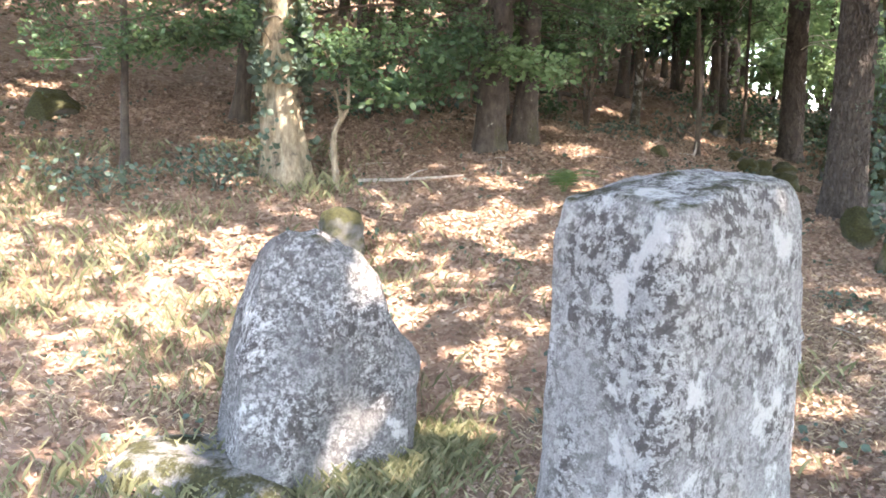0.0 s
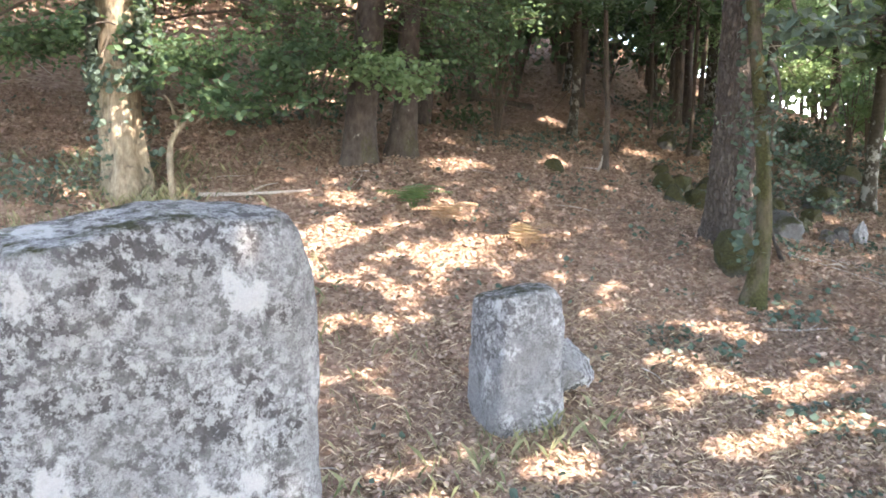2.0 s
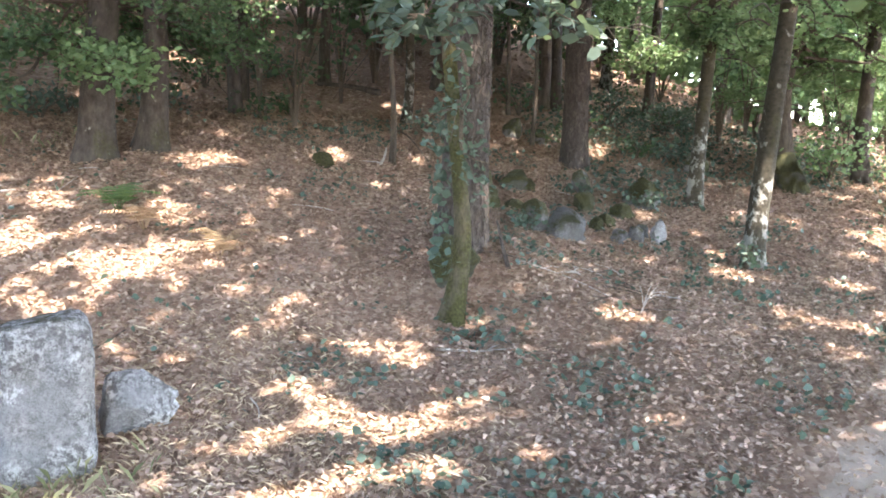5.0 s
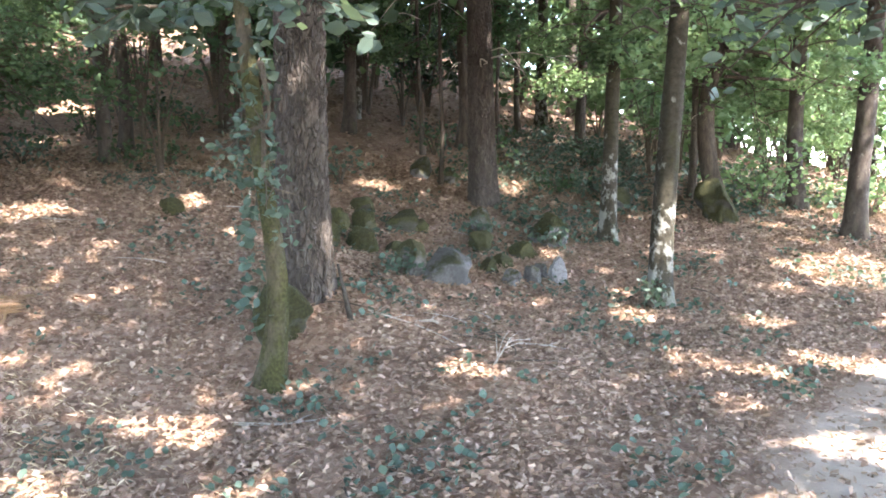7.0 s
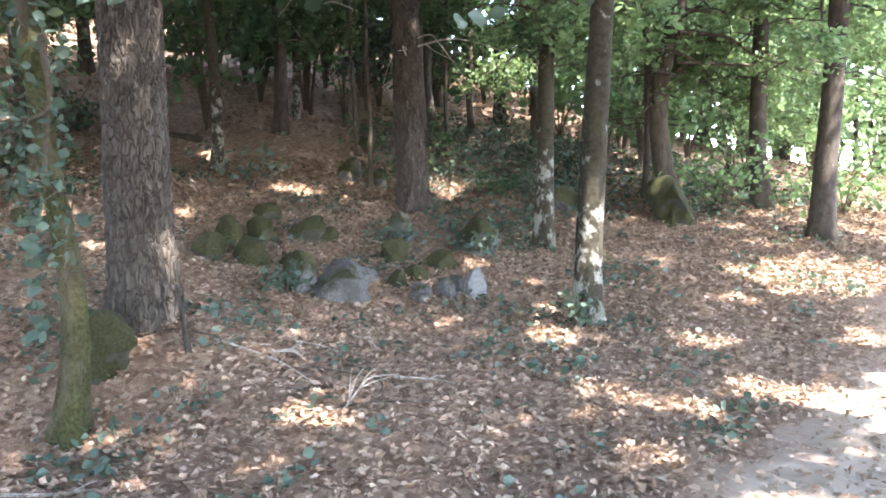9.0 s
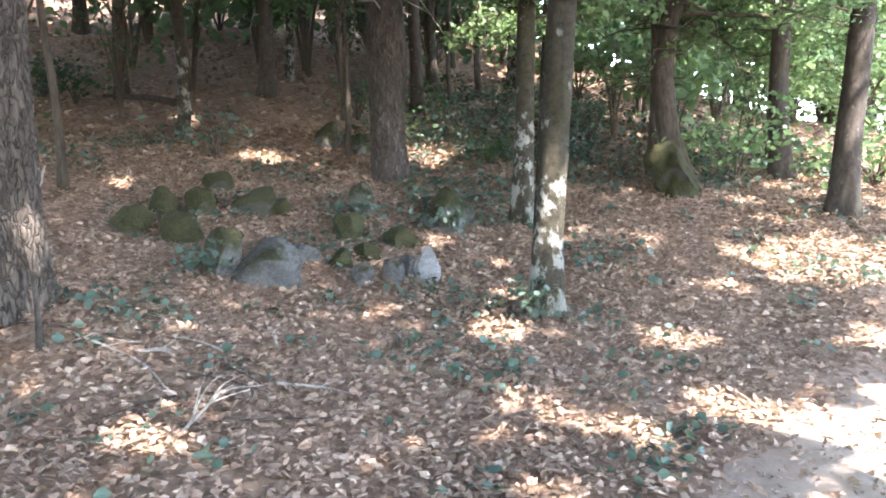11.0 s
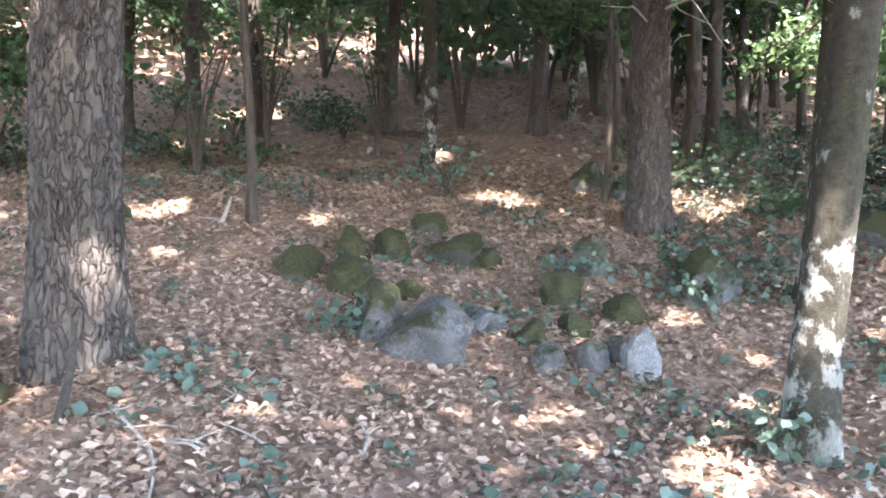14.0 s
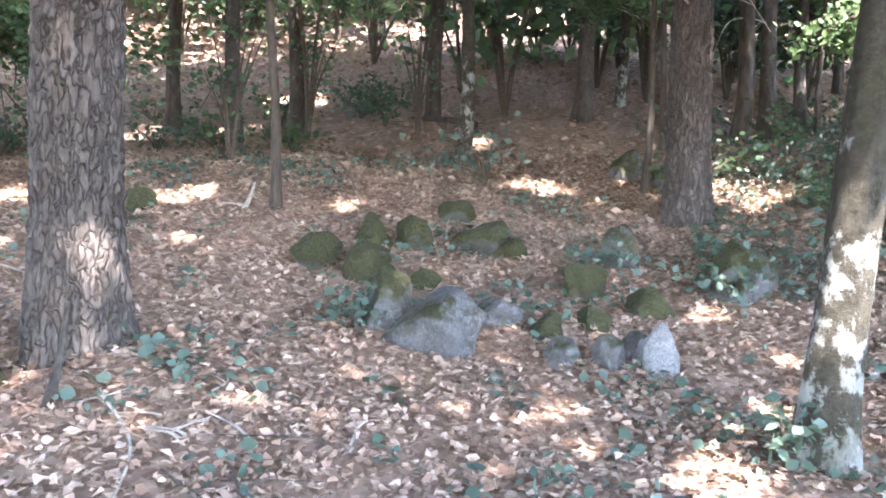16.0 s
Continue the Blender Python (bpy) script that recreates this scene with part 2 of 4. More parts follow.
# ---- terrain ----
BUMPS = [(-1, 4.5, -0.187), (1.7, 4.3, -0.031), (0, 7.5, 0.026), (2.5, 7.5, 0.227), (4.5, 6.4, -0.096), (5.5, 5.3, 0.212), (7, 6.4, -0.022), (6.9, 7.7, -0.164), (8.2, 8.8, -0.002), (7.2, 10.2, -0.115), (4.5, 9, 0.179), (-4, 8, -0.056), (1.4, 9, 0.212), (10.5, 7.8, 0.041)]


# small rises and hollows: place, height, spread
MOUNDS = [(4.66, 6.52, 0.21, 0.55), (4.3, 5.62, -0.11, 0.4), (5.25, 6.2, 0.05, 0.4), (5.62, 5.3, 0.09, 0.42), (3.4, 9.7, 0.12, 1.0), (6.2, 13.2, 0.15, 1.2)]


def soft(v, k=1.0):
    return np.log1p(np.exp(np.clip(v / k, -30, 30))) * k


def height(x, y):
    x, y = np.asarray(x, float), np.asarray(y, float)
    far = np.maximum(np.hypot(x - 4, y - 6) - 14, 0)
    x, y = np.clip(x, -14, 24), np.clip(y, -10, 34)
    z = (-0.4537 + 0.0472 * x + 0.0808 * y + 0.2285 * soft(y - 5.5) - 0.0922 * soft(y - 9) - 0.0326 * soft(x - 6, 1.5)
         - 0.0602 * soft(x - 6, 1.5) * soft(y - 6, 1.5) / 5 + 0.0876 * soft(3 - x, 1.5) * soft(y - 6, 1.5) / 5)
    z = z + 0.24 * soft(y - 15, 2.0) / (1 + np.exp((x - 19) / 2.5)) + 0.3 * np.exp(-(np.maximum(y - 0.2, 0) / 1.3) ** 2) / (1 + np.exp((x - 5.5) * 2))
    for a, b, k in BUMPS:
        z = z + k * np.exp(-((x - a) ** 2 + (y - b) ** 2) / 4.5)
    for a, b, k, w in MOUNDS:
        z = z + k * np.exp(-((x - a) ** 2 + (y - b) ** 2) / (2 * w * w))
    z = z + 0.02 * np.sin(2.1 * x + 0.7 * y) * np.cos(1.7 * y - 0.4 * x) + 0.012 * np.sin(5.3 * x) * np.sin(4.7 * y + 1)
    return z + 0.03 * far * np.sin(0.13 * x + 0.11 * y)


def hz(x, y):
    return float(height(x, y))


def path_off(x, y):
    """Metres from the middle of the sandy path."""
    x, y = np.asarray(x, float), np.asarray(y, float)
    mid = -1.2 + 0.62 * x + 0.15 * np.sin(0.8 * x)
    return (y - mid) * 0.85


# ---- mesh helpers ----
def mesh_of(name, verts, faces, mats, smooth=True):
    me = bpy.data.meshes.new(name)
    me.from_pydata(np.asarray(verts, float).tolist(), [], faces if isinstance(faces, list) else faces.tolist())
    for m in (mats if isinstance(mats, (list, tuple)) else [mats]):
        me.materials.append(m)
    if smooth:
        me.polygons.foreach_set("use_smooth", [True] * len(me.polygons))
    return me


def part(name, me, parent, label=""):
    ob = new(name, me)
    ob.parent = parent
    if label:
        tagged(ob, label)
    return ob


def thing(name, at, label, category, group="", kind=""):
    ob = new(name)
    ob.location = at
    return tagged(ob, label, category, group, kind)


def curve_points(pts, n):
    """Smooth line through control points."""
    p = np.array(pts, float)
    s = np.linspace(0, len(p) - 1, n)
    q = np.vstack([2 * p[0] - p[1], p, 2 * p[-1] - p[-2]])
    k = np.minimum(s.astype(int), len(p) - 2)
    u = (s - k)[:, None]
    a, b, c, d = q[k], q[k + 1], q[k + 2], q[k + 3]
    return 0.5 * (2 * b + (c - a) * u + (2 * a - 5 * b + 4 * c - d) * u ** 2 + (3 * b - a - 3 * c + d) * u ** 3)


def tube(line, radii, sides, relief=None):
    line = np.asarray(line, float)
    n = len(line)
    t = np.gradient(line, axis=0)
    t /= np.linalg.norm(t, axis=1)[:, None] + 1e-9
    ref = np.array([0.0, 1.0, 0.0]) if abs(t[0, 1]) < 0.8 else np.array([1.0, 0, 0])
    a = np.cross(t, ref)
    a /= np.linalg.norm(a, axis=1)[:, None]
    b = np.cross(t, a)
    ang = np.linspace(0, 2 * np.pi, sides, endpoint=False)
    r = np.repeat(np.asarray(radii, float)[:, None], sides, 1)
    if relief is not None:
        r = r * relief(np.arange(n), ang, line)
    v = line[:, None] + r[..., None] * (np.cos(ang)[None, :, None] * a[:, None] + np.sin(ang)[None, :, None] * b[:, None])
    v = v.reshape(-1, 3)
    i = np.arange(n - 1)[:, None] * sides
    j = np.arange(sides)[None]
    jn = (j + 1) % sides
    f = np.stack([i + j, i + jn, i + sides + jn, i + sides + j], -1).reshape(-1, 4).tolist()
    f.append(list(range((n - 1) * sides, n * sides)))
    return v, f


def join(chunks):
    vs, fs, o = [], [], 0
    for v, f in chunks:
        vs.append(np.asarray(v))
        fs += [[k + o for k in q] for q in f]
        o += len(v)
    return np.concatenate(vs), fs


def leaves(rng, centres, size, flat=0.5, spread=0.35, slim=0.62):
    """One folded leaf of four corners and a raised midrib at each centre."""
    n = len(centres)
    ang = rng.uniform(0, 2 * np.pi, n)
    nrm = rng.normal(0, 1, (n, 3)) * (1 - flat) + np.array([0, 0, 1.0]) * flat
    nrm /= np.linalg.norm(nrm, axis=1)[:, None]
    d = np.stack([np.cos(ang), np.sin(ang), rng.normal(0, 0.25, n)], 1)
    d -= (d * nrm).sum(1)[:, None] * nrm
    d /= np.linalg.norm(d, axis=1)[:, None] + 1e-9
    s = np.cross(nrm, d)
    L = (size * rng.uniform(1 - spread, 1 + spread, n))[:, None]
    Wd = L * slim * 0.5
    curl = rng.uniform(0.05, 0.3, n)[:, None] * L
    c = np.asarray(centres)
    v = np.stack([c - d * L * 0.5, c + s * Wd + nrm * curl * 0.5 - d * L * 0.1, c + s * Wd * 0.75 + d * L * 0.22 + nrm * curl * 0.4, c + d * L * 0.5 + nrm * curl * 0.2,
                  c - s * Wd * 0.75 + d * L * 0.22 + nrm * curl * 0.4, c - s * Wd + nrm * curl * 0.5 - d * L * 0.1], 1).reshape(-1, 3)
    k = np.arange(n)[:, None] * 6
    f = np.concatenate([k + np.array([[0, 1, 2, 3]]), k + np.array([[0, 3, 4, 5]])])
    return v, f


# ---- ground ----
def graded(lo, a, b, hi, fine, n_out):
    mid = np.arange(a, b, fine)
    out1 = a - (np.linspace(0, 1, n_out)[1:] ** 2.2) * (a - lo)
    out2 = b + (np.linspace(0, 1, n_out) ** 2.2) * (hi - b)
    return np.concatenate([out1[::-1], mid, out2])


gx = graded(-260, -5, 13, 260, 0.11, 34)
gy = graded(-120, -1, 15, 320, 0.11, 34)
X, Y = np.meshgrid(gx, gy)
Z = height(X, Y)
nx, ny = len(gx), len(gy)
ii = (np.arange(ny - 1)[:, None] * nx + np.arange(nx - 1)[None]).reshape(-1)
gf = np.stack([ii, ii + 1, ii + nx + 1, ii + nx], 1)
ground = new("ground", mesh_of("ground", np.stack([X, Y, Z], -1).reshape(-1, 3), gf, SOIL))
tagged(ground, "brown woodland slope of soil and leaf mould", "ground", kind="structure")

px = np.arange(-3, 40, 0.12)
off = np.arange(-1.5, 1.51, 0.15)
PX, PO = np.meshgrid(px, off)
edge = 1 + 0.10 * np.sin(1.9 * PX + PO) * np.sign(PO) + 0.07 * np.sin(4.7 * PX + 1.3 * np.sin(PX)) + 0.04 * np.sin(11.3 * PX + 3 * np.sign(PO))
PY = -1.2 + 0.62 * PX + 0.15 * np.sin(0.8 * PX) + PO * edge / 0.85
PZ = height(PX, PY) + 0.012 - 0.03 * (np.abs(PO) / 1.5) ** 3
k = (np.arange(len(off) - 1)[:, None] * len(px) + np.arange(len(px) - 1)[None]).reshape(-1)
trail = new("path", mesh_of("path", np.stack([PX, PY, PZ], -1).reshape(-1, 3), np.stack([k, k + 1, k + len(px) + 1, k + len(px)], 1), SAND))
tagged(trail, "pale trodden sandy path between trees", "path", kind="structure")


# ---- stones ----
def rock_mesh(seed, size, boxy=2.6, rough=0.10, taper=0.0, mat=None, sub=5, fine=0.012, cut=None, facets=0):
    rf = random.Random(seed)
    planes = [(Vector((rf.gauss(0, 1), rf.gauss(0, 1), rf.gauss(0.3, 0.7))).normalized(), rf.uniform(0.62, 0.88)) for _ in range(facets)]
    bm = bmesh.new()
    bmesh.ops.create_icosphere(bm, subdivisions=sub, radius=1.0)
    s = Vector((seed * 7.31, seed * 3.17, seed * 1.93))
    for v in bm.verts:
        d = v.co.normalized()
        k = (abs(d.x) ** boxy + abs(d.y) ** boxy + abs(d.z) ** boxy) ** (-1 / boxy)
        p = d * k
        w = 1 + rough * noise.noise(p * 1.4 + s) + 0.5 * rough * noise.noise(p * 3.3 + s)
        p = Vector((p.x * w, p.y * w, p.z * (1 + 0.5 * rough * noise.noise(p * 1.7 - s))))
        for pn, pd in planes:
            over = p.dot(pn) - pd
            if over > 0:
                p = p - pn * over * 0.9
        if cut:
            p = cut(p)
        q = 1 - taper * (p.z * 0.5 + 0.5)
        v.co = Vector((p.x * q * size[0] / 2, p.y * q * size[1] / 2, (p.z * 0.5 + 0.5) * size[2]))
        v.co += d * fine * (noise.noise(v.co * 14 + s) + 0.6 * noise.noise(v.co * 33 + s))
    me = bpy.data.meshes.new("stone")
    bm.to_mesh(me)
    bm.free()
    me.polygons.foreach_set("use_smooth", [True] * len(me.polygons))
    me.materials.append(mat)
    return me


def stone(name, x, y, size, label, category="stone", seed=1, turn=0, sink=0.06, group="", tilt=(0, 0), **kw):
    ob = new(name, rock_mesh(seed, (size[0], size[1], size[2] + sink), **kw))
    ob.matrix_basis = pose(x, y, hz(x, y) - sink, tilt[0], tilt[1], turn)
    return tagged(ob, label, category, group)


def slab_cut(p):
    # top edge falls away to one side
    top = 1 - 0.10 * max(0, -p.x) - 0.05 * abs(p.y)
    return Vector((p.x * (1 + 0.06 * (1 - p.z)), p.y, min(p.z, top)))


def tilt_cut(p):
    return Vector((p.x, p.y, min(p.z, 0.93 + 0.09 * p.x - 0.04 * p.y)))


def cone_cut(p):
    z = max(0.0, p.z * 0.5 + 0.5)
    w = 1.0 - 0.06 * z - 1.05 * max(0.0, z - 0.62) + 0.03 * math.sin(9 * z)
    if p.x < 0:
        w -= 0.25 * max(0.0, z - 0.55)
    else:
        w += 0.10 * math.exp(-((z - 0.58) / 0.08) ** 2) - 0.22 * max(0.0, min(z - 0.62, 0.14))
    return Vector((p.x * w - 0.03 * z, p.y * (1 - 0.5 * max(0.0, z - 0.4)), p.z))


tall = stone("standing_stone", -0.155, 2.755, (0.98, 0.6, 1.71), "tall upright granite standing stone with white lichen blotches", "standing stone",
             seed=3, turn=22, boxy=7.0, rough=0.06, taper=0.05, fine=0.008, mat=GRANITE, sub=6, cut=slab_cut, sink=0.1, group="standing stones")
stone("standing_stone", -1.2, 4.56, (1.08, 0.8, 1.23), "rough tapering granite standing stone with pale lichen patches", "standing stone",
      seed=5, turn=10, boxy=3.4, rough=0.16, facets=2, mat=GRANITE_DARK, sub=6, cut=cone_cut, sink=0.4, group="standing stones")
stone("standing_stone", 1.77, 4.5, (0.46, 0.40, 0.80), "short blocky granite standing stone, lichen spotted", "standing stone",
      seed=8, turn=10, boxy=6.0, rough=0.10, taper=0.05, fine=0.009, cut=tilt_cut, mat=GRANITE_MID, sub=5, sink=0.08, group="standing stones")
stone("standing_stone", -0.46, 6.88, (0.38, 0.34, 0.40), "small mossy upright stone at the clearing edge", "standing stone",
      seed=11, turn=5, boxy=3.6, rough=0.14, taper=0.1, mat=GRANITE_MOSSY, sub=5, group="standing stones")
stone("boulder", 2.17, 4.75, (0.50, 0.36, 0.30), "low grey granite lump beside a standing stone", "boulder", seed=12, turn=30, rough=0.3, facets=8, mat=GRANITE_MID)
stone("boulder", -1.72, 4.45, (0.95, 1.25, 0.15), "low mossy rock leaning beside a standing stone", "boulder", seed=14, turn=50, rough=0.35, boxy=2.2, facets=7, sink=0.3, tilt=(8, -8), mat=GRANITE_APRON)

ROCKS = "mossy stones of the woodland heap"
for x, y, w, d, h, sd, mt, lab in (
        (5.04, 8.24, 0.33, 0.3, 0.25, 21, MOSS_STONE, "rounded stone thick with green moss"), (5.36, 8.28, 0.44, 0.36, 0.3, 22, MOSS_STONE, "rounded stone thick with bright moss"),
        (5.22, 8.75, 0.36, 0.3, 0.24, 23, MOSS_STONE, "rounded stone thick with green moss"), (5.5, 8.8, 0.36, 0.3, 0.24, 24, MOSS_STONE, "rounded stone thick with green moss"),
        (5.62, 9.5, 0.32, 0.3, 0.18, 25, MOSS_STONE, "low stone thick with green moss"), (5.92, 8.95, 0.44, 0.36, 0.28, 26, MOSS_STONE, "broad stone dark with moss"),
        (5.95, 7.62, 0.46, 0.46, 0.27, 27, BOULDER, "broad grey granite boulder half sunk in leaves"), (5.68, 7.66, 0.36, 0.3, 0.3, 28, GRANITE_MOSSY, "dark mossy stone against a grey boulder"),
        (5.7, 8.3, 0.28, 0.2, 0.12, 29, MOSS_STONE, "low stone thick with green moss"), (6.2, 7.98, 0.30, 0.2, 0.14, 30, BOULDER, "flat grey stone sunk in leaves"),
) + (
        (6.62, 8.55, 0.36, 0.3, 0.26, 31, MOSS_STONE, "rounded stone dark with moss"), (6.7, 8.15, 0.26, 0.22, 0.13, 32, MOSS_STONE, "low stone thick with green moss"),
        (6.82, 9.05, 0.26, 0.24, 0.26, 33, GRANITE_MOSSY, "upright mossy grey stone"), (7.0, 8.35, 0.28, 0.25, 0.2, 34, MOSS_STONE, "rounded stone dark with moss"),
        (6.48, 7.92, 0.24, 0.2, 0.15, 35, MOSS_STONE, "low stone thick with green moss"), (6.6, 7.62, 0.2, 0.18, 0.13, 36, BOULDER, "small spotted granite stone"),
        (6.8, 7.66, 0.22, 0.16, 0.15, 37, BOULDER, "small spotted granite stone"), (6.93, 7.78, 0.16, 0.12, 0.14, 38, BOULDER, "small pale stone in the leaves"),
) + (
        (7.06, 7.62, 0.24, 0.18, 0.25, 39, PALE_STONE, "pale pointed granite stone"), (7.55, 8.85, 0.55, 0.45, 0.34, 40, GRANITE_MOSSY, "large mossy boulder half covered in ivy"),
        (6.8, 11.3, 0.36, 0.3, 0.26, 41, GRANITE_MOSSY, "mossy stone on the slope"), (7.1, 11.1, 0.28, 0.25, 0.2, 42, GRANITE_MOSSY, "mossy stone on the slope"),
        (4.38, 6.2, 0.46, 0.4, 0.36, 43, MOSS_STONE, "round mossy boulder at the foot of a pine"), (3.7, 8.45, 0.28, 0.24, 0.17, 44, MOSS_STONE, "low mossy stone among fallen leaves"),
        (9.75, 9.05, 0.56, 0.5, 0.55, 45, MOSS_STONE, "large moss covered boulder below a bent tree"), (8.9, 9.9, 0.45, 0.35, 0.25, 46, GRANITE_MOSSY, "mossy stone among undergrowth"),
        (6.1, 9.0, 0.3, 0.25, 0.14, 47, MOSS_STONE, "low stone thick with green moss"), (-5.3, 11.4, 0.6, 0.5, 0.5, 48, GRANITE_MOSSY, "grey boulder on the grassy slope"),
        (-4.0, 9.6, 0.9, 0.7, 0.5, 49, MOSS_STONE, "dark mossy mound of stone under the slope"), (-2.9, 10.4, 0.8, 0.6, 0.35, 50, MOSS_STONE, "dark mossy mound of stone under the slope")):
    pointed = sd == 39
    if mt is MOSS_STONE:
        w, d, h = 0.88 * w, 0.88 * d, 0.8 * h
    stone("boulder", x, y, (w, d, h), lab, "boulder", seed=sd, turn=sd * 37, rough=0.75 if sd == 45 else 0.4, boxy=2.4, taper=0.5 if pointed else 0.1, mat=mt, sub=4, sink=h * (0.15 if pointed else 0.55), facets=3 if mt is BOULDER else (9 if mt is PALE_STONE else 1 if sd == 45 else 6), fine=0.01, group=ROCKS)


# ---- trees ----
def ring_noise(amp, freq, seed, flare=0.5, plates=False):
    def relief(rows, ang, line):
        out = np.ones((len(rows), len(ang)))
        z = line[:, 2]
        for i in range(len(rows)):
            for j in range(len(ang)):
                c, s = math.cos(ang[j]), math.sin(ang[j])
                p = Vector((c * freq + seed, s * freq, z[i] * freq * 0.5))
                w = amp * (noise.noise(p) + 0.5 * noise.noise(p * 2.3))
                if plates:
                    d = noise.voronoi(Vector((c * 3.9 + seed, s * 3.9, z[i] * 8.5 + 0.35 * noise.noise(p))))[0]
                    w += 0.11 * min(1.0, (d[1] - d[0]) * 3.2) - 0.06 + 0.03 * noise.noise(p * 7)
                foot = flare * math.exp(-max(z[i], 0) * 4.5) * (0.75 + 0.5 * math.cos(3 * ang[j] + seed))
                out[i, j] = 1 + w + foot
        return out
    return relief


# ground spots chosen to be sunlit; crown leaves on their sun rays are cut away
SUN_PATCHES = (
    (3.67, 8.65, 0.25, 0.14), (3.93, 8.95, 0.2, 0.2), (4.16, 8.17, 0.13, 0.1), (2.15, 14.68, 0.49, 0.5), (4.84, 9.26, 0.17, 0.22), (6.14, 10.83, 0.22, 0.23), (5.26, 12.22, 0.23, 0.33), (7.79, 11.12, 0.54, 0.41), (7.29, 8.42, 0.18, 0.16), (7.29, 6.69, 0.14, 0.28), (5.25, 8.61, 0.09, 0.16), (0.85, 7.12, 0.46, 0.23),
    (2.07, 6.67, 0.41, 0.22), (2.67, 8.43, 0.42, 0.18), (2.69, 9.16, 0.26, 0.23), (3.18, 7.82, 0.17, 0.13), (1.13, 12.26, 0.32, 0.5), (3.2, 4.73, 0.21, 0.17), (-0.22, 5.98, 0.24, 0.18), (1.75, 3.9, 0.31, 0.19), (7.7, 10.89, 0.28, 0.38), (1.26, 7.7, 0.2, 0.17), (5.56, 5.38, 0.32, 0.32), (9.81, 7.4, 0.52, 0.3),
) + (
    (7.32, 5.19, 0.27, 0.22), (7.91, 5.27, 0.25, 0.25), (7.27, 6.65, 0.2, 0.2), (7.02, 5.51, 0.18, 0.17), (8.14, 6.14, 0.29, 0.17), (5.92, 10.82, 0.19, 0.2), (8.06, 11.32, 0.52, 0.28), (6.87, 4.74, 0.22, 0.13), (-1.94, 6.37, 0.43, 0.21), (-2.11, 7.28, 0.17, 0.14), (-2.05, 4.61, 0.31, 0.34), (-0.22, 5.88, 0.21, 0.2),
    (0.85, 7.05, 0.57, 0.15), (2.21, 12.92, 0.34, 0.5), (2.55, 8.51, 0.29, 0.23), (-3.13, 11.23, 0.37, 0.5), (-0.72, 5.18, 0.1, 0.24),
) + (
    (13.5, 9.8, 3.0, 2.2), (12.0, 10.8, 1.5, 0.8), (-1.2, 4.15, 0.12, 0.25), (-0.8, 4.1, 0.10, 0.10), (8.9, 5.05, 1.1, 0.3), (10.2, 6.9, 1.3, 0.3), (7.2, 4.0, 0.6, 0.22), (2.6, 3.4, 0.3, 0.12), (4.2, 3.9, 0.25, 0.1), (5.0, 4.0, 0.2, 0.1),
    (1.0, 3.5, 0.6, 0.22), (2.1, 3.1, 0.6, 0.2), (1.2, 4.2, 0.3, 0.12), (3.4, 3.9, 0.4, 0.15))

# random extra sun patches, added to brighten the clearing floor, kept off the stones
patch_rng = random.Random(4)
loose_patches = [(patch_rng.uniform(-2.6, 4.4), patch_rng.uniform(2.7, 5.5), patch_rng.uniform(0.15, 0.42), patch_rng.uniform(0.07, 0.17)) for _ in range(44)]
SUN_PATCHES += tuple(g for g in loose_patches if not (-1.5 < g[0] < 0.6 and g[1] < 4.3) and not (1.2 < g[0] < 2.6 and g[1] > 4.1))
# more chosen spots, aimed at the pine foot, birch, path and ivy tree
SUN_PATCHES += ((4.62, 6.72, 0.14, 0.16), (7.40, 7.15, 0.2, 0.25), (8.3, 4.7, 0.4, 0.15), (8.9, 5.3, 0.5, 0.15), (7.7, 4.5, 0.3, 0.12), (9.3, 5.9, 0.5, 0.14), (6.2, 3.7, 0.35, 0.12), (6.9, 4.2, 0.3, 0.1))
SUN_PATCHES += ((-0.9, 8.75, 0.4, 0.45), (-1.3, 9.25, 0.45, 0.5))


def open_to_sun(p):
    """True where a leaf at p would shade one of the chosen sun patches."""
    g = p.copy()
    for _ in range(3):
        k = (p[:, 2] - height(g[:, 0], g[:, 1])) / SUN_TO.z
        g = p - k[:, None] * np.array(SUN_TO)
    hit = np.zeros(len(p), bool)
    for a, b, rx, ry in SUN_PATCHES:
        u, w = (g[:, 0] - a) / rx, (g[:, 1] - b) / ry
        hit |= u * u + w * w < 1 + 0.5 * np.sin(7 * g[:, 0] + 5 * g[:, 1])
    return hit


def crown_mesh(rng, tips, n, size, spread, mat, flat=0.35, at=None):
    c = np.repeat(np.asarray(tips), max(1, n // len(tips)), 0)
    c = c + rng.normal(0, 1, c.shape) * np.array([spread, spread, spread * 0.5])
    # drop the leaves that would shade a chosen sun patch
    if at is not None:
        c = c[~open_to_sun(c + np.array(at))]
    v, f = leaves(rng, c, size, flat, 0.4, 0.7)
    return mesh_of("foliage", v, f, mat, False)


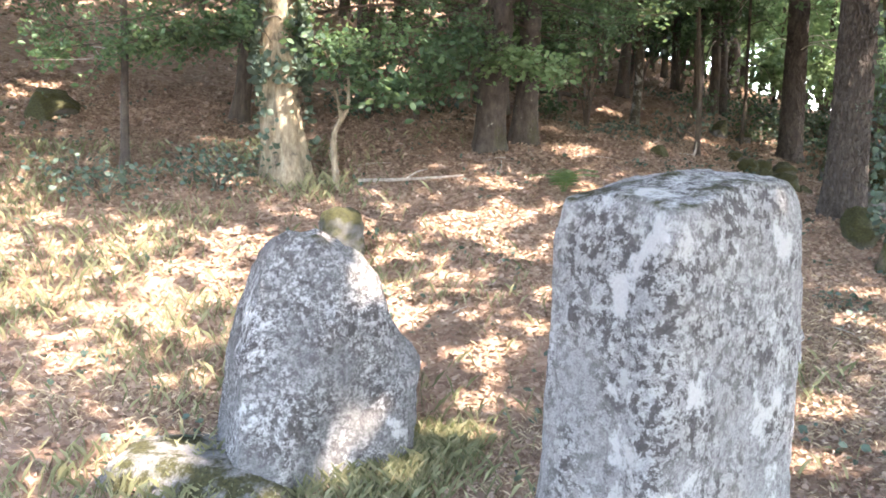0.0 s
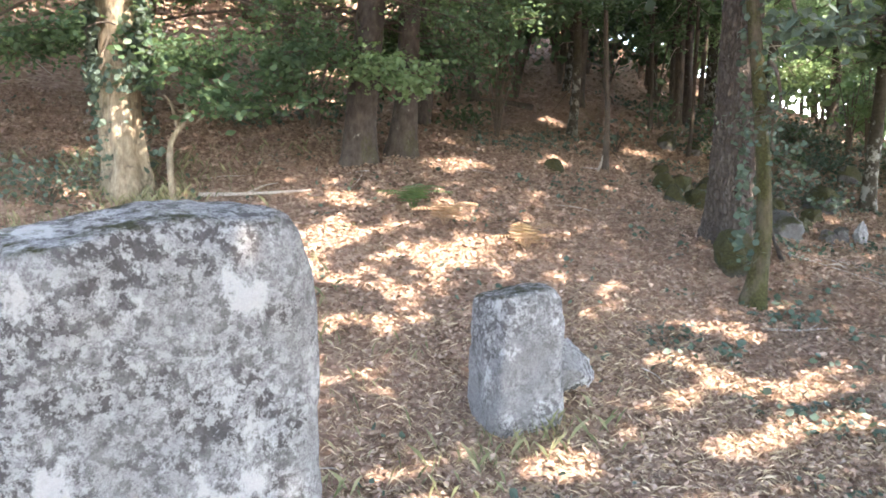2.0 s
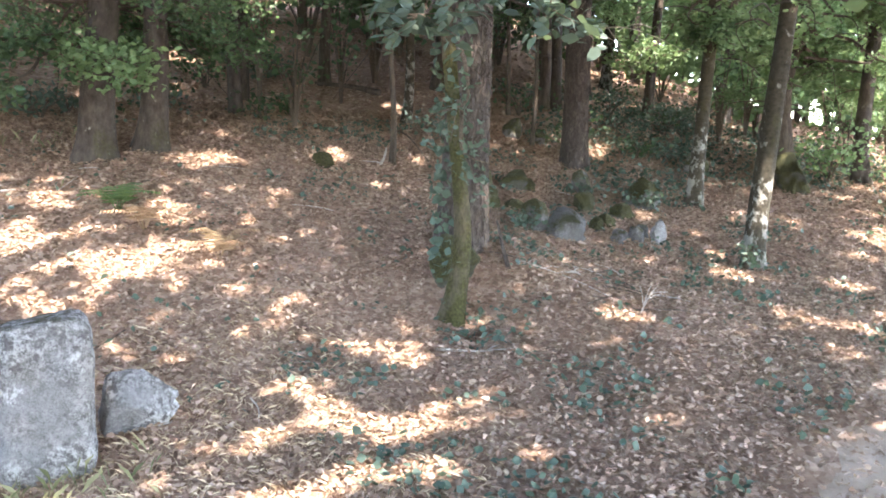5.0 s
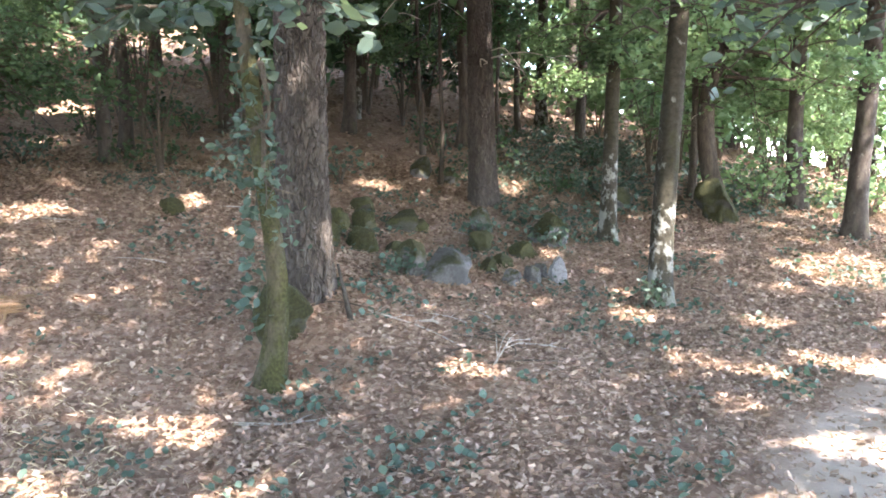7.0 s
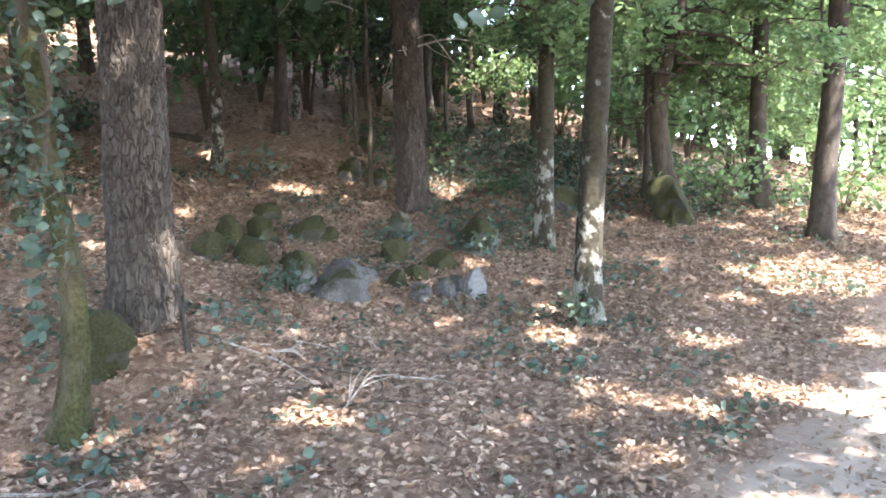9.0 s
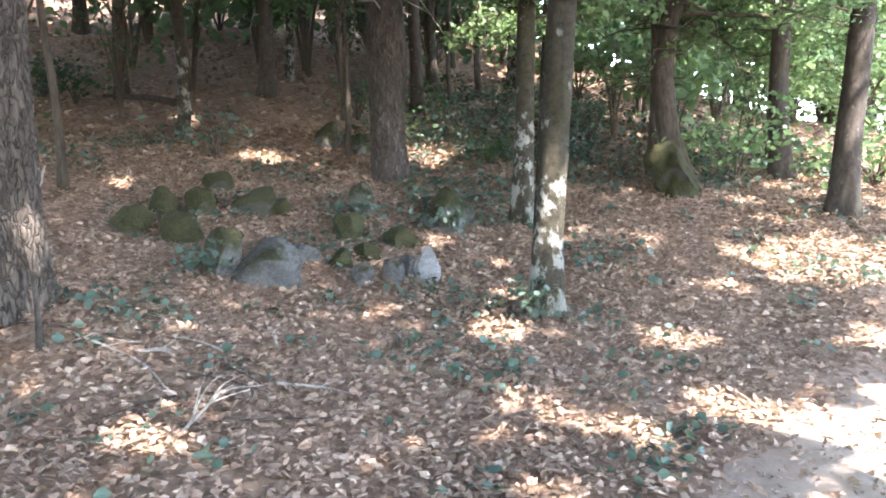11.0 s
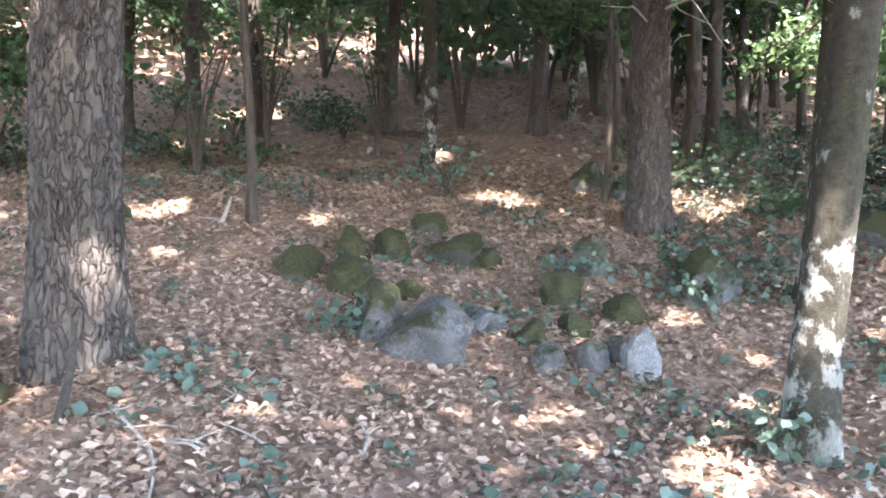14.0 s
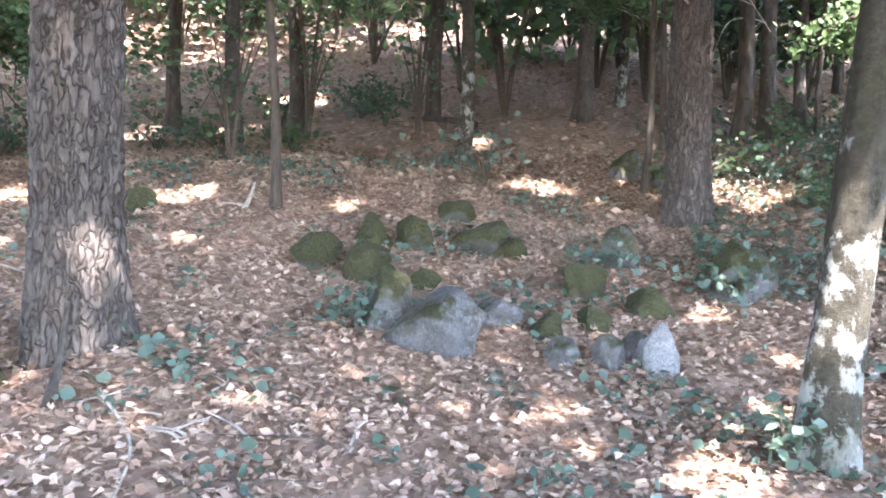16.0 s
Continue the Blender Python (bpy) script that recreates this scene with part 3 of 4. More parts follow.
def tree(name, x, y, r, label, bark, seed, loose=0.30, lean=(0, 0), tall=11.0, crown=5.0, leaf=GREEN, n=1800, size=0.27, wide=2.4, bend=0.0, amp=0.08, sides=20, flare=0.5,
         plates=False, group="woodland trees", limbs=7):
    rng = np.random.default_rng(seed)
    base = thing(name, (x, y, hz(x, y)), label, "tree", group)
    ctrl = [(0, 0, -0.15)]
    for z in (0.6, 1.5, 3.0, tall * 0.5, tall * 0.75, tall):
        w = bend * math.sin(z * 0.9 + seed)
        k = z if z < 3.5 else 3.5 + (z - 3.5) * 0.5
        ctrl.append((lean[0] * k + w, lean[1] * k + 0.6 * bend * math.cos(z * 1.1 + seed) - 0.6 * bend * math.cos(seed), z))
    # dense rings where the eye can see, sparse above
    fine = curve_points(ctrl, 240)
    low = fine[fine[:, 2] < 5.0]
    if not plates:
        low = low[::4] if sides <= 14 else low[::2]
    high = fine[fine[:, 2] >= 5.0][::12]
    line = np.vstack([low, high])
    if plates:
        zz = np.linspace(-0.15, 4.2, 190)
        line = np.vstack([np.stack([np.interp(zz, fine[:, 2], fine[:, 0]), np.interp(zz, fine[:, 2], fine[:, 1]), zz], 1), fine[fine[:, 2] > 4.3][::10]])
    rad = r * (1 - 0.86 * (np.clip(line[:, 2], 0, tall) / tall) ** 1.1)
    v, f = tube(line, rad, sides, ring_noise(amp, 1.6, seed * 1.7, flare, plates))
    part("trunk", mesh_of("trunk", v, f, bark), base)
    tips = []
    for kk in range(limbs):
        z0 = crown * 0.85 + (tall * 0.9 - crown) * kk / limbs
        p0 = np.array([np.interp(z0, fine[:, 2], fine[:, 0]), np.interp(z0, fine[:, 2], fine[:, 1]), z0])
        a = kk * 2.4 + seed + rng.uniform(-0.4, 0.4)
        ln = wide * (1.15 - 0.6 * kk / limbs) * rng.uniform(0.75, 1.2)
        d = np.array([math.cos(a), math.sin(a), rng.uniform(0.1, 0.55)])
        p1 = p0 + d * ln * 0.5 + rng.normal(0, 0.1, 3)
        p2 = p0 + d * ln + np.array([0, 0, rng.uniform(-0.1, 0.3)])
        ll = curve_points([p0, p1, p2], 8)
        lr = r * (1 - 0.8 * z0 / tall) * 0.45 * np.linspace(1, 0.2, 8)
        v, f = tube(ll, lr, 7)
        part("limb", mesh_of("limb", v, f, bark), base)
        tips += [p1 * 0.4 + p2 * 0.6, p2, p2 + d * 0.3 + rng.normal(0, 0.35, 3)]
        tips += [p1 + rng.normal(0, 0.3, 3)]
    tips.append(np.array([fine[-1, 0], fine[-1, 1], tall]))
    part("crown", crown_mesh(rng, tips, n, size, wide * loose, leaf, at=base.location), base)
    return base


def spray(host, at, heading, length, mat, seed, n=160, size=0.09, droop=0.15, width=0.45):
    """A leafy side branch that hangs into view; grows back to its tree's trunk."""
    rng = np.random.default_rng(seed)
    o = np.array(host.location)
    tip = np.array(at) - o
    d = np.array([math.cos(heading), math.sin(heading), -droop])
    root = tip - d * length
    hub = np.array([0, 0, max(root[2] + 0.4, 0.5)])
    line = curve_points([hub, hub * 0.4 + root * 0.6 + np.array([0, 0, 0.15]), root + np.array([0, 0, 0.05]), tip], 22)
    chunks, shoots = [tube(line, np.linspace(0.022, 0.004, 22), 6)], []
    cs = []
    side = np.array([-d[1], d[0], 0])
    for k in range(max(6, n // 16)):
        u = rng.uniform(0.0, 1.0)
        p = line[14 + int(u * 6.99)]
        s = rng.choice([-1, 1]) * width * (1.1 - 0.7 * u) * rng.uniform(0.5, 1)
        e = p + side * s + d * 0.25 * rng.uniform(0.3, 1) + np.array([0, 0, rng.normal(0, 0.09) - 0.06])
        shoots.append(tube(np.linspace(p, e, 4), np.linspace(0.005, 0.002, 4), 4))
        w = np.linspace(0.25, 1.05, 16)[:, None]
        cs.append(p + (e - p) * w + rng.normal(0, 0.05, (16, 3)))
    near = mat is IVY
    b = part("branch", mesh_of("branch", *join(chunks if near else chunks + shoots), TWIG), host)
    for sh in shoots if near else ():
        part("twig", mesh_of("twig", *sh, TWIG), b)
    if mat is not IVY:
        size *= 0.66
        more = np.concatenate(cs)
        cs.append(more + rng.normal(0, 0.07, more.shape))
    v, f = leaves(rng, np.concatenate(cs), size, 0.5, 0.4, 0.6)
    part("foliage", mesh_of("foliage", v, f, mat, False), b)


def ivy_on(host, n, z0, z1, radius, seed, lean=(0, 0), size=0.06, clump=1.0):
    rng = np.random.default_rng(seed)
    z = rng.uniform(z0, z1, n)
    a = rng.uniform(0, 2 * np.pi, n)
    keep = np.sin(3.1 * z + 2 * np.sin(a + seed)) + np.sin(2 * a + 1.3 * z) > rng.uniform(-1.6, 1.2, n) * clump
    z, a = z[keep], a[keep]
    r = radius * (1 - 0.05 * z) + 0.02 + np.abs(rng.normal(0, 0.035, len(z)))
    c = np.stack([np.cos(a) * r + lean[0] * z, np.sin(a) * r + lean[1] * z, z], 1)
    v, f = leaves(rng, c, size, 0.15, 0.4, 0.85)
    part("ivy", mesh_of("ivy", v, f, IVY, False), host, "climbing ivy leaves")


def dead_twigs(host, n, z0, z1, reach, seed, mat=DEAD_WOOD):
    rng = np.random.default_rng(seed)
    for _ in range(n):
        z, a, ln = rng.uniform(z0, z1), rng.uniform(0, 6.28), reach * rng.uniform(0.4, 1)
        d = np.array([math.cos(a), math.sin(a), 0])
        line = curve_points([(0, 0, z), d * ln * 0.4 + np.array([0, 0, z + 0.05]), d * ln * 0.75 + np.array([rng.normal(0, 0.08), rng.normal(0, 0.08), z - 0.05]),
                             d * ln + np.array([rng.normal(0, 0.1), rng.normal(0, 0.1), z - rng.uniform(0.1, 0.5)])], 12)
        part("dead_twig", mesh_of("dead_twig", *tube(line, np.linspace(0.011, 0.003, 12), 5), mat), host, "bare dead twig")


pine_a = tree("pine_tree", 4.62, 6.62, 0.19, "large pine with thick furrowed grey-brown bark", PINE, 1, lean=(0.005, 0.0), tall=14, crown=6, leaf=NEEDLE, n=7000, wide=3.2, sides=110, plates=True, amp=0.05, flare=0.32, group="pines")
pine_b = tree("pine_tree", 7.26, 10.25, 0.165, "tall straight pine with reddish brown bark", PINE, 2, lean=(-0.01, 0), tall=14, crown=6, leaf=NEEDLE, n=7000, wide=3.2, sides=64, plates=True, amp=0.06, flare=0.35, group="pines")
birch_a = tree("birch_tree", 7.62, 6.87, 0.098, "leaning birch with dark moss and white bark patches", BIRCH, 3, lean=(0.09, 0.02), tall=11, crown=4.6, n=4200, wide=3.0, sides=40, amp=0.10, flare=0.45, group="birches")
birch_b = tree("birch_tree", 8.13, 8.72, 0.085, "slender birch with white blotched bark", BIRCH, 4, lean=(0.04, 0.0), tall=11, crown=4.6, n=3400, wide=2.8, sides=24, group="birches")
fork = tree("ivy_tree", -0.63, 8.42, 0.20, "pale barked tree wrapped in ivy, sunlit", SHADE_PATCHED_BARK, 5, lean=(-0.06, 0.02), tall=10, crown=4.2, n=2200, wide=2.6, sides=52, amp=0.24, flare=0.35, bend=0.03)
ivy_on(fork, 5200, 0.9, 4.0, 0.22, 5, (-0.06, 0.02), 0.075)
ivy_on(fork, 320, 0.2, 1.2, 0.22, 6, (-0.06, 0.02), 0.065, 1.4)
mid = tree("oak_tree", 1.55, 8.55, 0.15, "dark trunked tree with broken twiggy side shoots", GREY_BARK, 6, lean=(0.05, 0.02), tall=11, crown=3.6, n=3800, wide=3.0, sides=30, amp=0.18, flare=0.5, bend=0.04)
mid_b = tree("oak_tree", 2.05, 8.75, 0.13, "dark trunked tree beside its twin stem", GREY_BARK, 7, lean=(0.01, 0.02), tall=10, crown=3.8, n=3200, wide=2.8, sides=26, amp=0.2, bend=0.04)
stem = tree("mossy_sapling", 4.28, 5.74, 0.062, "thin crooked sapling covered in moss and ivy", MOSS_BARK, 8, lean=(-0.02, 0.06), tall=6.0, crown=3.4, leaf=IVY, n=500, size=0.12, wide=1.0, sides=24, amp=0.28, flare=0.9, bend=0.10)
ivy_on(stem, 700, 0.3, 3.6, 0.07, 9, (-0.02, 0.06), 0.065)

# bent tree, bushes and stems along the path side
bent = tree("bent_tree", 10.05, 9.4, 0.11, "crooked leaning tree with low arching boughs", DARK_BARK, 10, lean=(0.13, 0.0), tall=8, crown=2.6, leaf=BRIGHT, n=2600, size=0.2, wide=2.8, sides=24, bend=0.26)
for x, y, r, sd, bk, lab, ln, cr in (
        (11.18, 9.45, 0.105, 11, GREY_BARK, "straight grey trunk by the sunny path", (0.0, 0.0), 4.6), (10.8, 8.08, 0.115, 12, GREY_BARK, "slightly leaning grey trunk beside the path", (0.055, 0.0), 4.8),
        (10.02, 10.05, 0.05, 13, DARK_BARK, "thin dark young trunk", (-0.01, 0), 4.0), (5.23, 11.42, 0.066, 14, BIRCH, "slim birch with white bark on the slope", (0.0, 0), 4.4),
        (4.5, 8.84, 0.033, 15, DARK_BARK, "very thin dark sapling on the slope", (-0.03, 0), 2.9), (2.95, 11.2, 0.08, 16, GREY_BARK, "grey trunk on the leafy slope", (-0.01, 0), 4.2),
        (1.3, 12.8, 0.085, 17, DARK_BARK, "dark trunk high on the slope", (0.0, 0), 4.2), (4.4, 13.5, 0.085, 18, DARK_BARK, "dark trunk high on the slope", (0.0, 0), 4.6),
) + (
        (6.2, 13.3, 0.10, 19, GREY_BARK, "grey trunk with flaking bark", (-0.01, 0), 5), (6.55, 14.6, 0.06, 20, BIRCH, "slim white blotched trunk", (0.02, 0), 5),
        (6.93, 10.98, 0.03, 21, DARK_BARK, "very thin dark sapling", (0.03, 0), 3.4), (8.18, 13.05, 0.085, 22, GREY_BARK, "slim grey trunk among others", (0.02, 0), 5),
        (9.0, 15.6, 0.09, 23, DARK_BARK, "dark trunk deep in the wood", (0, 0), 5), (8.85, 13.9, 0.035, 24, DARK_BARK, "thin dark pole of a young tree", (0, 0), 4.4),
        (-2.13, 8.98, 0.04, 25, GREY_BARK, "thin young trunk at the clearing edge", (-0.02, 0), 3.0), (-0.85, 10.5, 0.10, 26, DARK_BARK, "dark trunk in shade behind an ivy tree", (0.03, 0), 4.2),
) + (
        (3.05, 12.4, 0.085, 27, GREY_BARK, "grey trunk on the leafy slope", (0, 0), 4.2), (7.1, 12.4, 0.035, 28, DARK_BARK, "thin dark pole of a young tree", (0, 0), 4),
        (8.75, 14.4, 0.07, 29, GREY_BARK, "slim grey trunk among others", (0, 0), 5), (9.5, 14.6, 0.055, 30, DARK_BARK, "thin dark pole of a young tree", (0, 0), 5),
        (10.2, 13.6, 0.09, 31, DARK_BARK, "dark trunk deep in the wood", (0.01, 0), 5), (12.0, 14.0, 0.11, 32, DARK_BARK, "dark trunk deep in the wood", (0, 0), 4.5),
        (7.9, 13.0, 0.09, 33, DARK_BARK, "dark trunk deep in the wood", (0, 0), 5), (3.3, 17.5, 0.12, 34, DARK_BARK, "dark trunk deep in the wood", (0, 0), 5)):
    host = tree("woodland_tree", x, y, r, lab, bk, sd, lean=ln, tall=9 if r > 0.05 else 6, crown=cr, n=(1500 if x < 9 else 1500) if r > 0.05 else 400, size=0.22, wide=2.0 if r > 0.05 else 1.2, sides=14, bend=0.05, limbs=6 if r > 0.05 else 4,
         leaf=BRIGHT if x > 10 else GREEN)
    if y < 14.2:
        dead_twigs(host, 5 if r > 0.05 else 3, 1.0, 3.2, 1.0, sd + 40, (GREY_BARK, DEAD_WOOD, TWIG)[sd % 3])
    for q in range(6 if sd in (15, 16, 17, 27) else 3 if r > 0.05 else 1):
        a = sd * 1.9 + q * 2.1
        spray(host, (x + math.cos(a) * 1.0, y + math.sin(a) * 1.0, hz(x, y) + 1.75 + 0.35 * q), a, 0.8, BRIGHT if x > 9 else GREEN, sd * 10 + q, 230, 0.10)

# the deeper wood, and unseen trees added around and behind the clearing for shade
rng = np.random.default_rng(77)
count = 0
spots = [(4.64, 6.62)]
while count < 105:
    x, y = rng.uniform(-16, 30), rng.uniform(13.5, 34)
    if min(math.hypot(x - a, y - b) for a, b in spots) < 1.25:
        continue
    spots.append((x, y))
    count += 1
    tree("woodland_tree", x, y, rng.uniform(0.06, 0.17), "distant trunk in the deep shade of the wood", (DARK_BARK, GREY_BARK, DARK_BARK, BIRCH)[count % 4], 100 + count, lean=(rng.normal(0, 0.02), 0),
         tall=rng.uniform(8, 12), crown=rng.uniform(2.8, 5.0), leaf=BRIGHT if x > 13 else (GREEN, BRIGHT, NEEDLE)[count % 3], n=620, size=0.36, wide=2.3, sides=9, limbs=5, group="deep wood")
# added out of view: their crowns break the sun into dapples
for x, y, sd in ((-6, -3.5, 1), (-2.5, -6, 2), (1.5, -5, 3), (5, -6.5, 4), (8.5, -3.2, 5), (12, -3, 6), (11, 0.6, 7), (14.5, 1.8, 8), (16, 5, 9), (-7, 3, 10), (-8, 7.5, 11), (-5, 10.5, 12), (-4.4, 13, 13), (14, 9.5, 14), (16.5, 11.5, 15), (-10, 11, 16), (4, -2.6, 17), (6.3, -0.9, 19), (2.2, -2.4, 20), (9, 1.2, 18)):
    around = tree("woodland_tree", x, y, 0.17, "tall leafy tree added out of view to shade the clearing", GREY_BARK, 300 + sd, tall=12, crown=5.0, n=4000 if x < 12.5 else 1700, size=0.29, wide=3.4, sides=12, limbs=12, loose=0.40, leaf=BRIGHT if x > 12 else GREEN, group="trees round the clearing")
for tip in ((5.62, 2.95, 2.12), (5.85, 2.75, 2.12), (5.3, 2.6, 2.2)):
    spray(around, (tip[0], tip[1], tip[2] + 0.07), 2.6, 0.5, IVY, int(tip[0] * 100), 28, 0.05, droop=0.05)

# low boughs that hang into view
for host, at, head, ln, mt, n, sz in (
        (mid, (2.02, 7.64, 2.28), -1.2, 1.0, BRIGHT, 260, 0.10), (mid, (1.7, 7.7, 2.35), -1.5, 0.9, BRIGHT, 180, 0.10), (mid, (0.5, 7.7, 2.4), 3.8, 1.2, GREEN, 380, 0.11), (mid, (0.0, 7.9, 1.95), 3.3, 1.0, GREEN, 240, 0.11),
        (fork, (0.15, 7.9, 2.35), -0.6, 0.9, GREEN, 320, 0.11), (fork, (0.3, 7.5, 2.0), -0.9, 0.8, GREEN, 200, 0.12), (fork, (-1.6, 8.1, 2.5), 3.6, 1.2, GREEN, 360, 0.10), (fork, (-2.2, 8.6, 2.35), 3.3, 1.3, GREEN, 420, 0.09),
        (fork, (-2.9, 9.2, 2.3), 3.0, 1.4, BRIGHT, 420, 0.09), (mid_b, (2.7, 8.9, 2.6), -0.2, 1.0, GREEN, 320, 0.10), (mid_b, (3.2, 9.6, 2.7), 0.3, 1.2, GREEN, 320, 0.10),
) + (
        (stem, (3.62, 4.42, 2.40), -2.0, 0.5, IVY, 130, 0.09), (stem, (4.4, 4.35, 2.48), -1.4, 0.5, IVY, 130, 0.09), (stem, (4.1, 5.6, 1.95), 3.2, 0.2, IVY, 60, 0.05), (stem, (4.45, 5.5, 1.6), -0.6, 0.2, IVY, 50, 0.05),
        (birch_a, (8.6, 7.4, 3.0), 0.4, 1.0, BRIGHT, 300, 0.10), (birch_b, (8.9, 8.6, 2.9), 0.1, 1.1, BRIGHT, 320, 0.11), (birch_b, (7.9, 8.4, 3.05), 3.6, 1.0, GREEN, 300, 0.11),
        (bent, (10.2, 9.9, 2.9), -2.2, 1.3, BRIGHT, 420, 0.11), (bent, (11.6, 9.6, 2.75), -0.6, 1.5, BRIGHT, 420, 0.11), (bent, (12.6, 10.4, 2.4), 0.2, 1.6, BRIGHT, 420, 0.11), (bent, (12.2, 11.0, 3.0), 0.5, 1.6, BRIGHT, 420, 0.11),
        (bent, (13.4, 11.2, 2.2), 0.2, 1.7, BRIGHT, 420, 0.11), (bent, (10.0, 10.6, 3.2), 2.9, 1.3, BRIGHT, 380, 0.11)):
    spray(host, at, head, ln, mt, int(1000 * (at[0] + 3 * at[1])) % 9973, n, sz)

rng = np.random.default_rng(31)
for k in range(34):
    host = (fork, mid, mid_b)[k % 3]
    x, y = rng.uniform(-3.6, 3.4), rng.uniform(7.7, 10.2)
    a = math.atan2(y - host.location.y, x - host.location.x) + rng.normal(0, 0.3)
    spray(host, (x, y, 2.25 + 0.16 * (y - 7.7) + rng.uniform(0.0, 1.1)), a, rng.uniform(0.7, 1.2), (GREEN, BRIGHT, BRIGHT)[k % 3], 4000 + k, 270, 0.072, width=0.75)
for k in range(30):
    host = (bent, birch_b, bent)[k % 3]
    x, y = rng.uniform(8.2, 14.2), rng.uniform(8.2, 12.0)
    a = math.atan2(y - host.location.y, x - host.location.x) + rng.normal(0, 0.3)
    spray(host, (x, y, 2.45 + 0.1 * (y - 8) + rng.uniform(-0.25, 1.3)), a, rng.uniform(0.8, 1.4), BRIGHT, 5000 + k, 260, 0.09)


dead_twigs(mid, 16, 0.8, 2.8, 0.8, 1, GREY_BARK)
dead_twigs(mid_b, 14, 0.8, 2.8, 0.8, 2, GREY_BARK)
dead_twigs(fork, 6, 1.0, 2.6, 0.8, 3, GREY_BARK)
dead_twigs(bent, 14, 0.8, 2.6, 1.6, 4, GREY_BARK)
dead_twigs(birch_b, 5, 1.6, 3.2, 1.2, 5, GREY_BARK)
dead_twigs(pine_b, 7, 1.6, 3.4, 1.4, 6)
dead_twigs(pine_a, 3, 2.3, 3.2, 0.7, 7)
dead_twigs(birch_a, 3, 2.2, 3.0, 0.7, 8, GREY_BARK)


# ---- shrubs of the understorey ----
def shrub(x, y, seed, h, wide, mat, n, size, label):
    rng = np.random.default_rng(seed)
    base = thing("shrub", (x, y, hz(x, y)), label, "shrub", "understorey shrubs")
    tips = []
    for k in range(6):
        a = k * 1.05 + seed
        e = np.array([math.cos(a) * wide * rng.uniform(0.3, 0.9), math.sin(a) * wide * rng.uniform(0.3, 0.9), h * rng.uniform(0.5, 1)])
        line = curve_points([(0, 0, -0.05), e * np.array([0.3, 0.3, 0.5]), e], 8)
        part("stem", mesh_of("stem", *tube(line, np.linspace(0.018, 0.004, 8) * (0.6 + h * 0.4), 6), TWIG), base)
        tips += [line[4], line[6], line[7]]
    part("foliage", crown_mesh(rng, tips, n, size, wide * 0.33, mat), base)


rng = np.random.default_rng(5)
for k in range(70):
    x, y = rng.uniform(-12, 22), rng.uniform(12.5, 24)
    shrub(x, y, 500 + k, rng.uniform(1.2, 3.4), rng.uniform(0.7, 1.5), (GREEN, BRIGHT, NEEDLE, GREEN, BRIGHT)[k % 5] if x < 11 else BRIGHT, 420, 0.17, "leafy holly and beech undergrowth on the slope")
for k in range(46):
    x, y = rng.uniform(0.5, 12.5), rng.uniform(9.6, 14.5)
    if min(math.hypot(x - a, y - b) for a, b in ((5.3, 9.2), (7.27, 10.1), (8.1, 8.7))) < 0.7:
        continue
    tall_one = k % 3 == 0 and not (6.6 < x < 9.4 and y < 12.5)
    shrub(x, y, 900 + k, rng.uniform(1.0, 1.9) if tall_one else rng.uniform(0.2, 0.5), rng.uniform(0.3, 0.6), (GREEN, IVY, NEEDLE)[k % 3], 150 if tall_one else 110, 0.065, "thin leafy sapling on the wooded slope" if tall_one else "low dark seedling clump on the slope")
for k in range(18):
    x, y = rng.uniform(-6, 11), rng.uniform(15.5, 20)
    shrub(x, y, 1000 + k, rng.uniform(1.4, 3.2), rng.uniform(0.7, 1.3), (GREEN, NEEDLE, IVY)[k % 3], 360, 0.12, "leafy evergreen bush between the trunks of the wood")
for k in range(60):
    x, y = rng.uniform(-16, 13), rng.uniform(22, 33)
    shrub(x, y, 700 + k, rng.uniform(3.0, 5.5), rng.uniform(1.4, 2.4), (NEEDLE, GREEN)[k % 2], 420, 0.34, "tall dark evergreen undergrowth deep in the wood")
for x, y, h, w, mt, n in ((10.6, 9.4, 0.8, 0.6, BRIGHT, 320), (11.9, 9.0, 0.7, 0.8, BRIGHT, 380), (12.8, 8.9, 0.9, 0.9, BRIGHT, 420), (9.0, 10.5, 0.2, 0.6, IVY, 200), (8.0, 11.4, 0.18, 0.8, IVY, 200), (9.6, 12.0, 0.35, 1.0, IVY, 300),
                          (7.45, 8.65, 0.22, 0.3, IVY, 150), (7.49, 6.75, 0.26, 0.12, IVY, 90), ) + ((-2.3, 8.2, 0.35, 0.6, IVY, 300), (-1.3, 8.3, 0.35, 0.5, IVY, 260), (-3.9, 9.0, 0.5, 0.9, NEEDLE, 420), (-6, 11, 1.6, 1.2, BRIGHT, 600), (-7, 14, 3.0, 1.6, BRIGHT, 800), (6.7, 8.75, 0.2, 0.3, IVY, 90), (5.55, 7.55, 0.16, 0.2, IVY, 80),
                          (15, 10, 2.2, 1.5, BRIGHT, 700), (17, 9, 2.4, 1.6, BRIGHT, 700), (14.5, 12.5, 2.6, 1.6, BRIGHT, 800), (19, 10.5, 3, 2, BRIGHT, 800), (13.2, 14, 2.6, 1.5, BRIGHT, 700)):
    shrub(x, y, int(x * 31 + y * 57) % 997 + 3, h, w, mt, int(n * 1.4) if h < 1 else n, 0.05 if h < 0.6 else (0.07 if h < 1 else 0.12), "green leafy undergrowth at the wood edge" if h > 0.6 else "low ivy and bramble clump in the leaves")


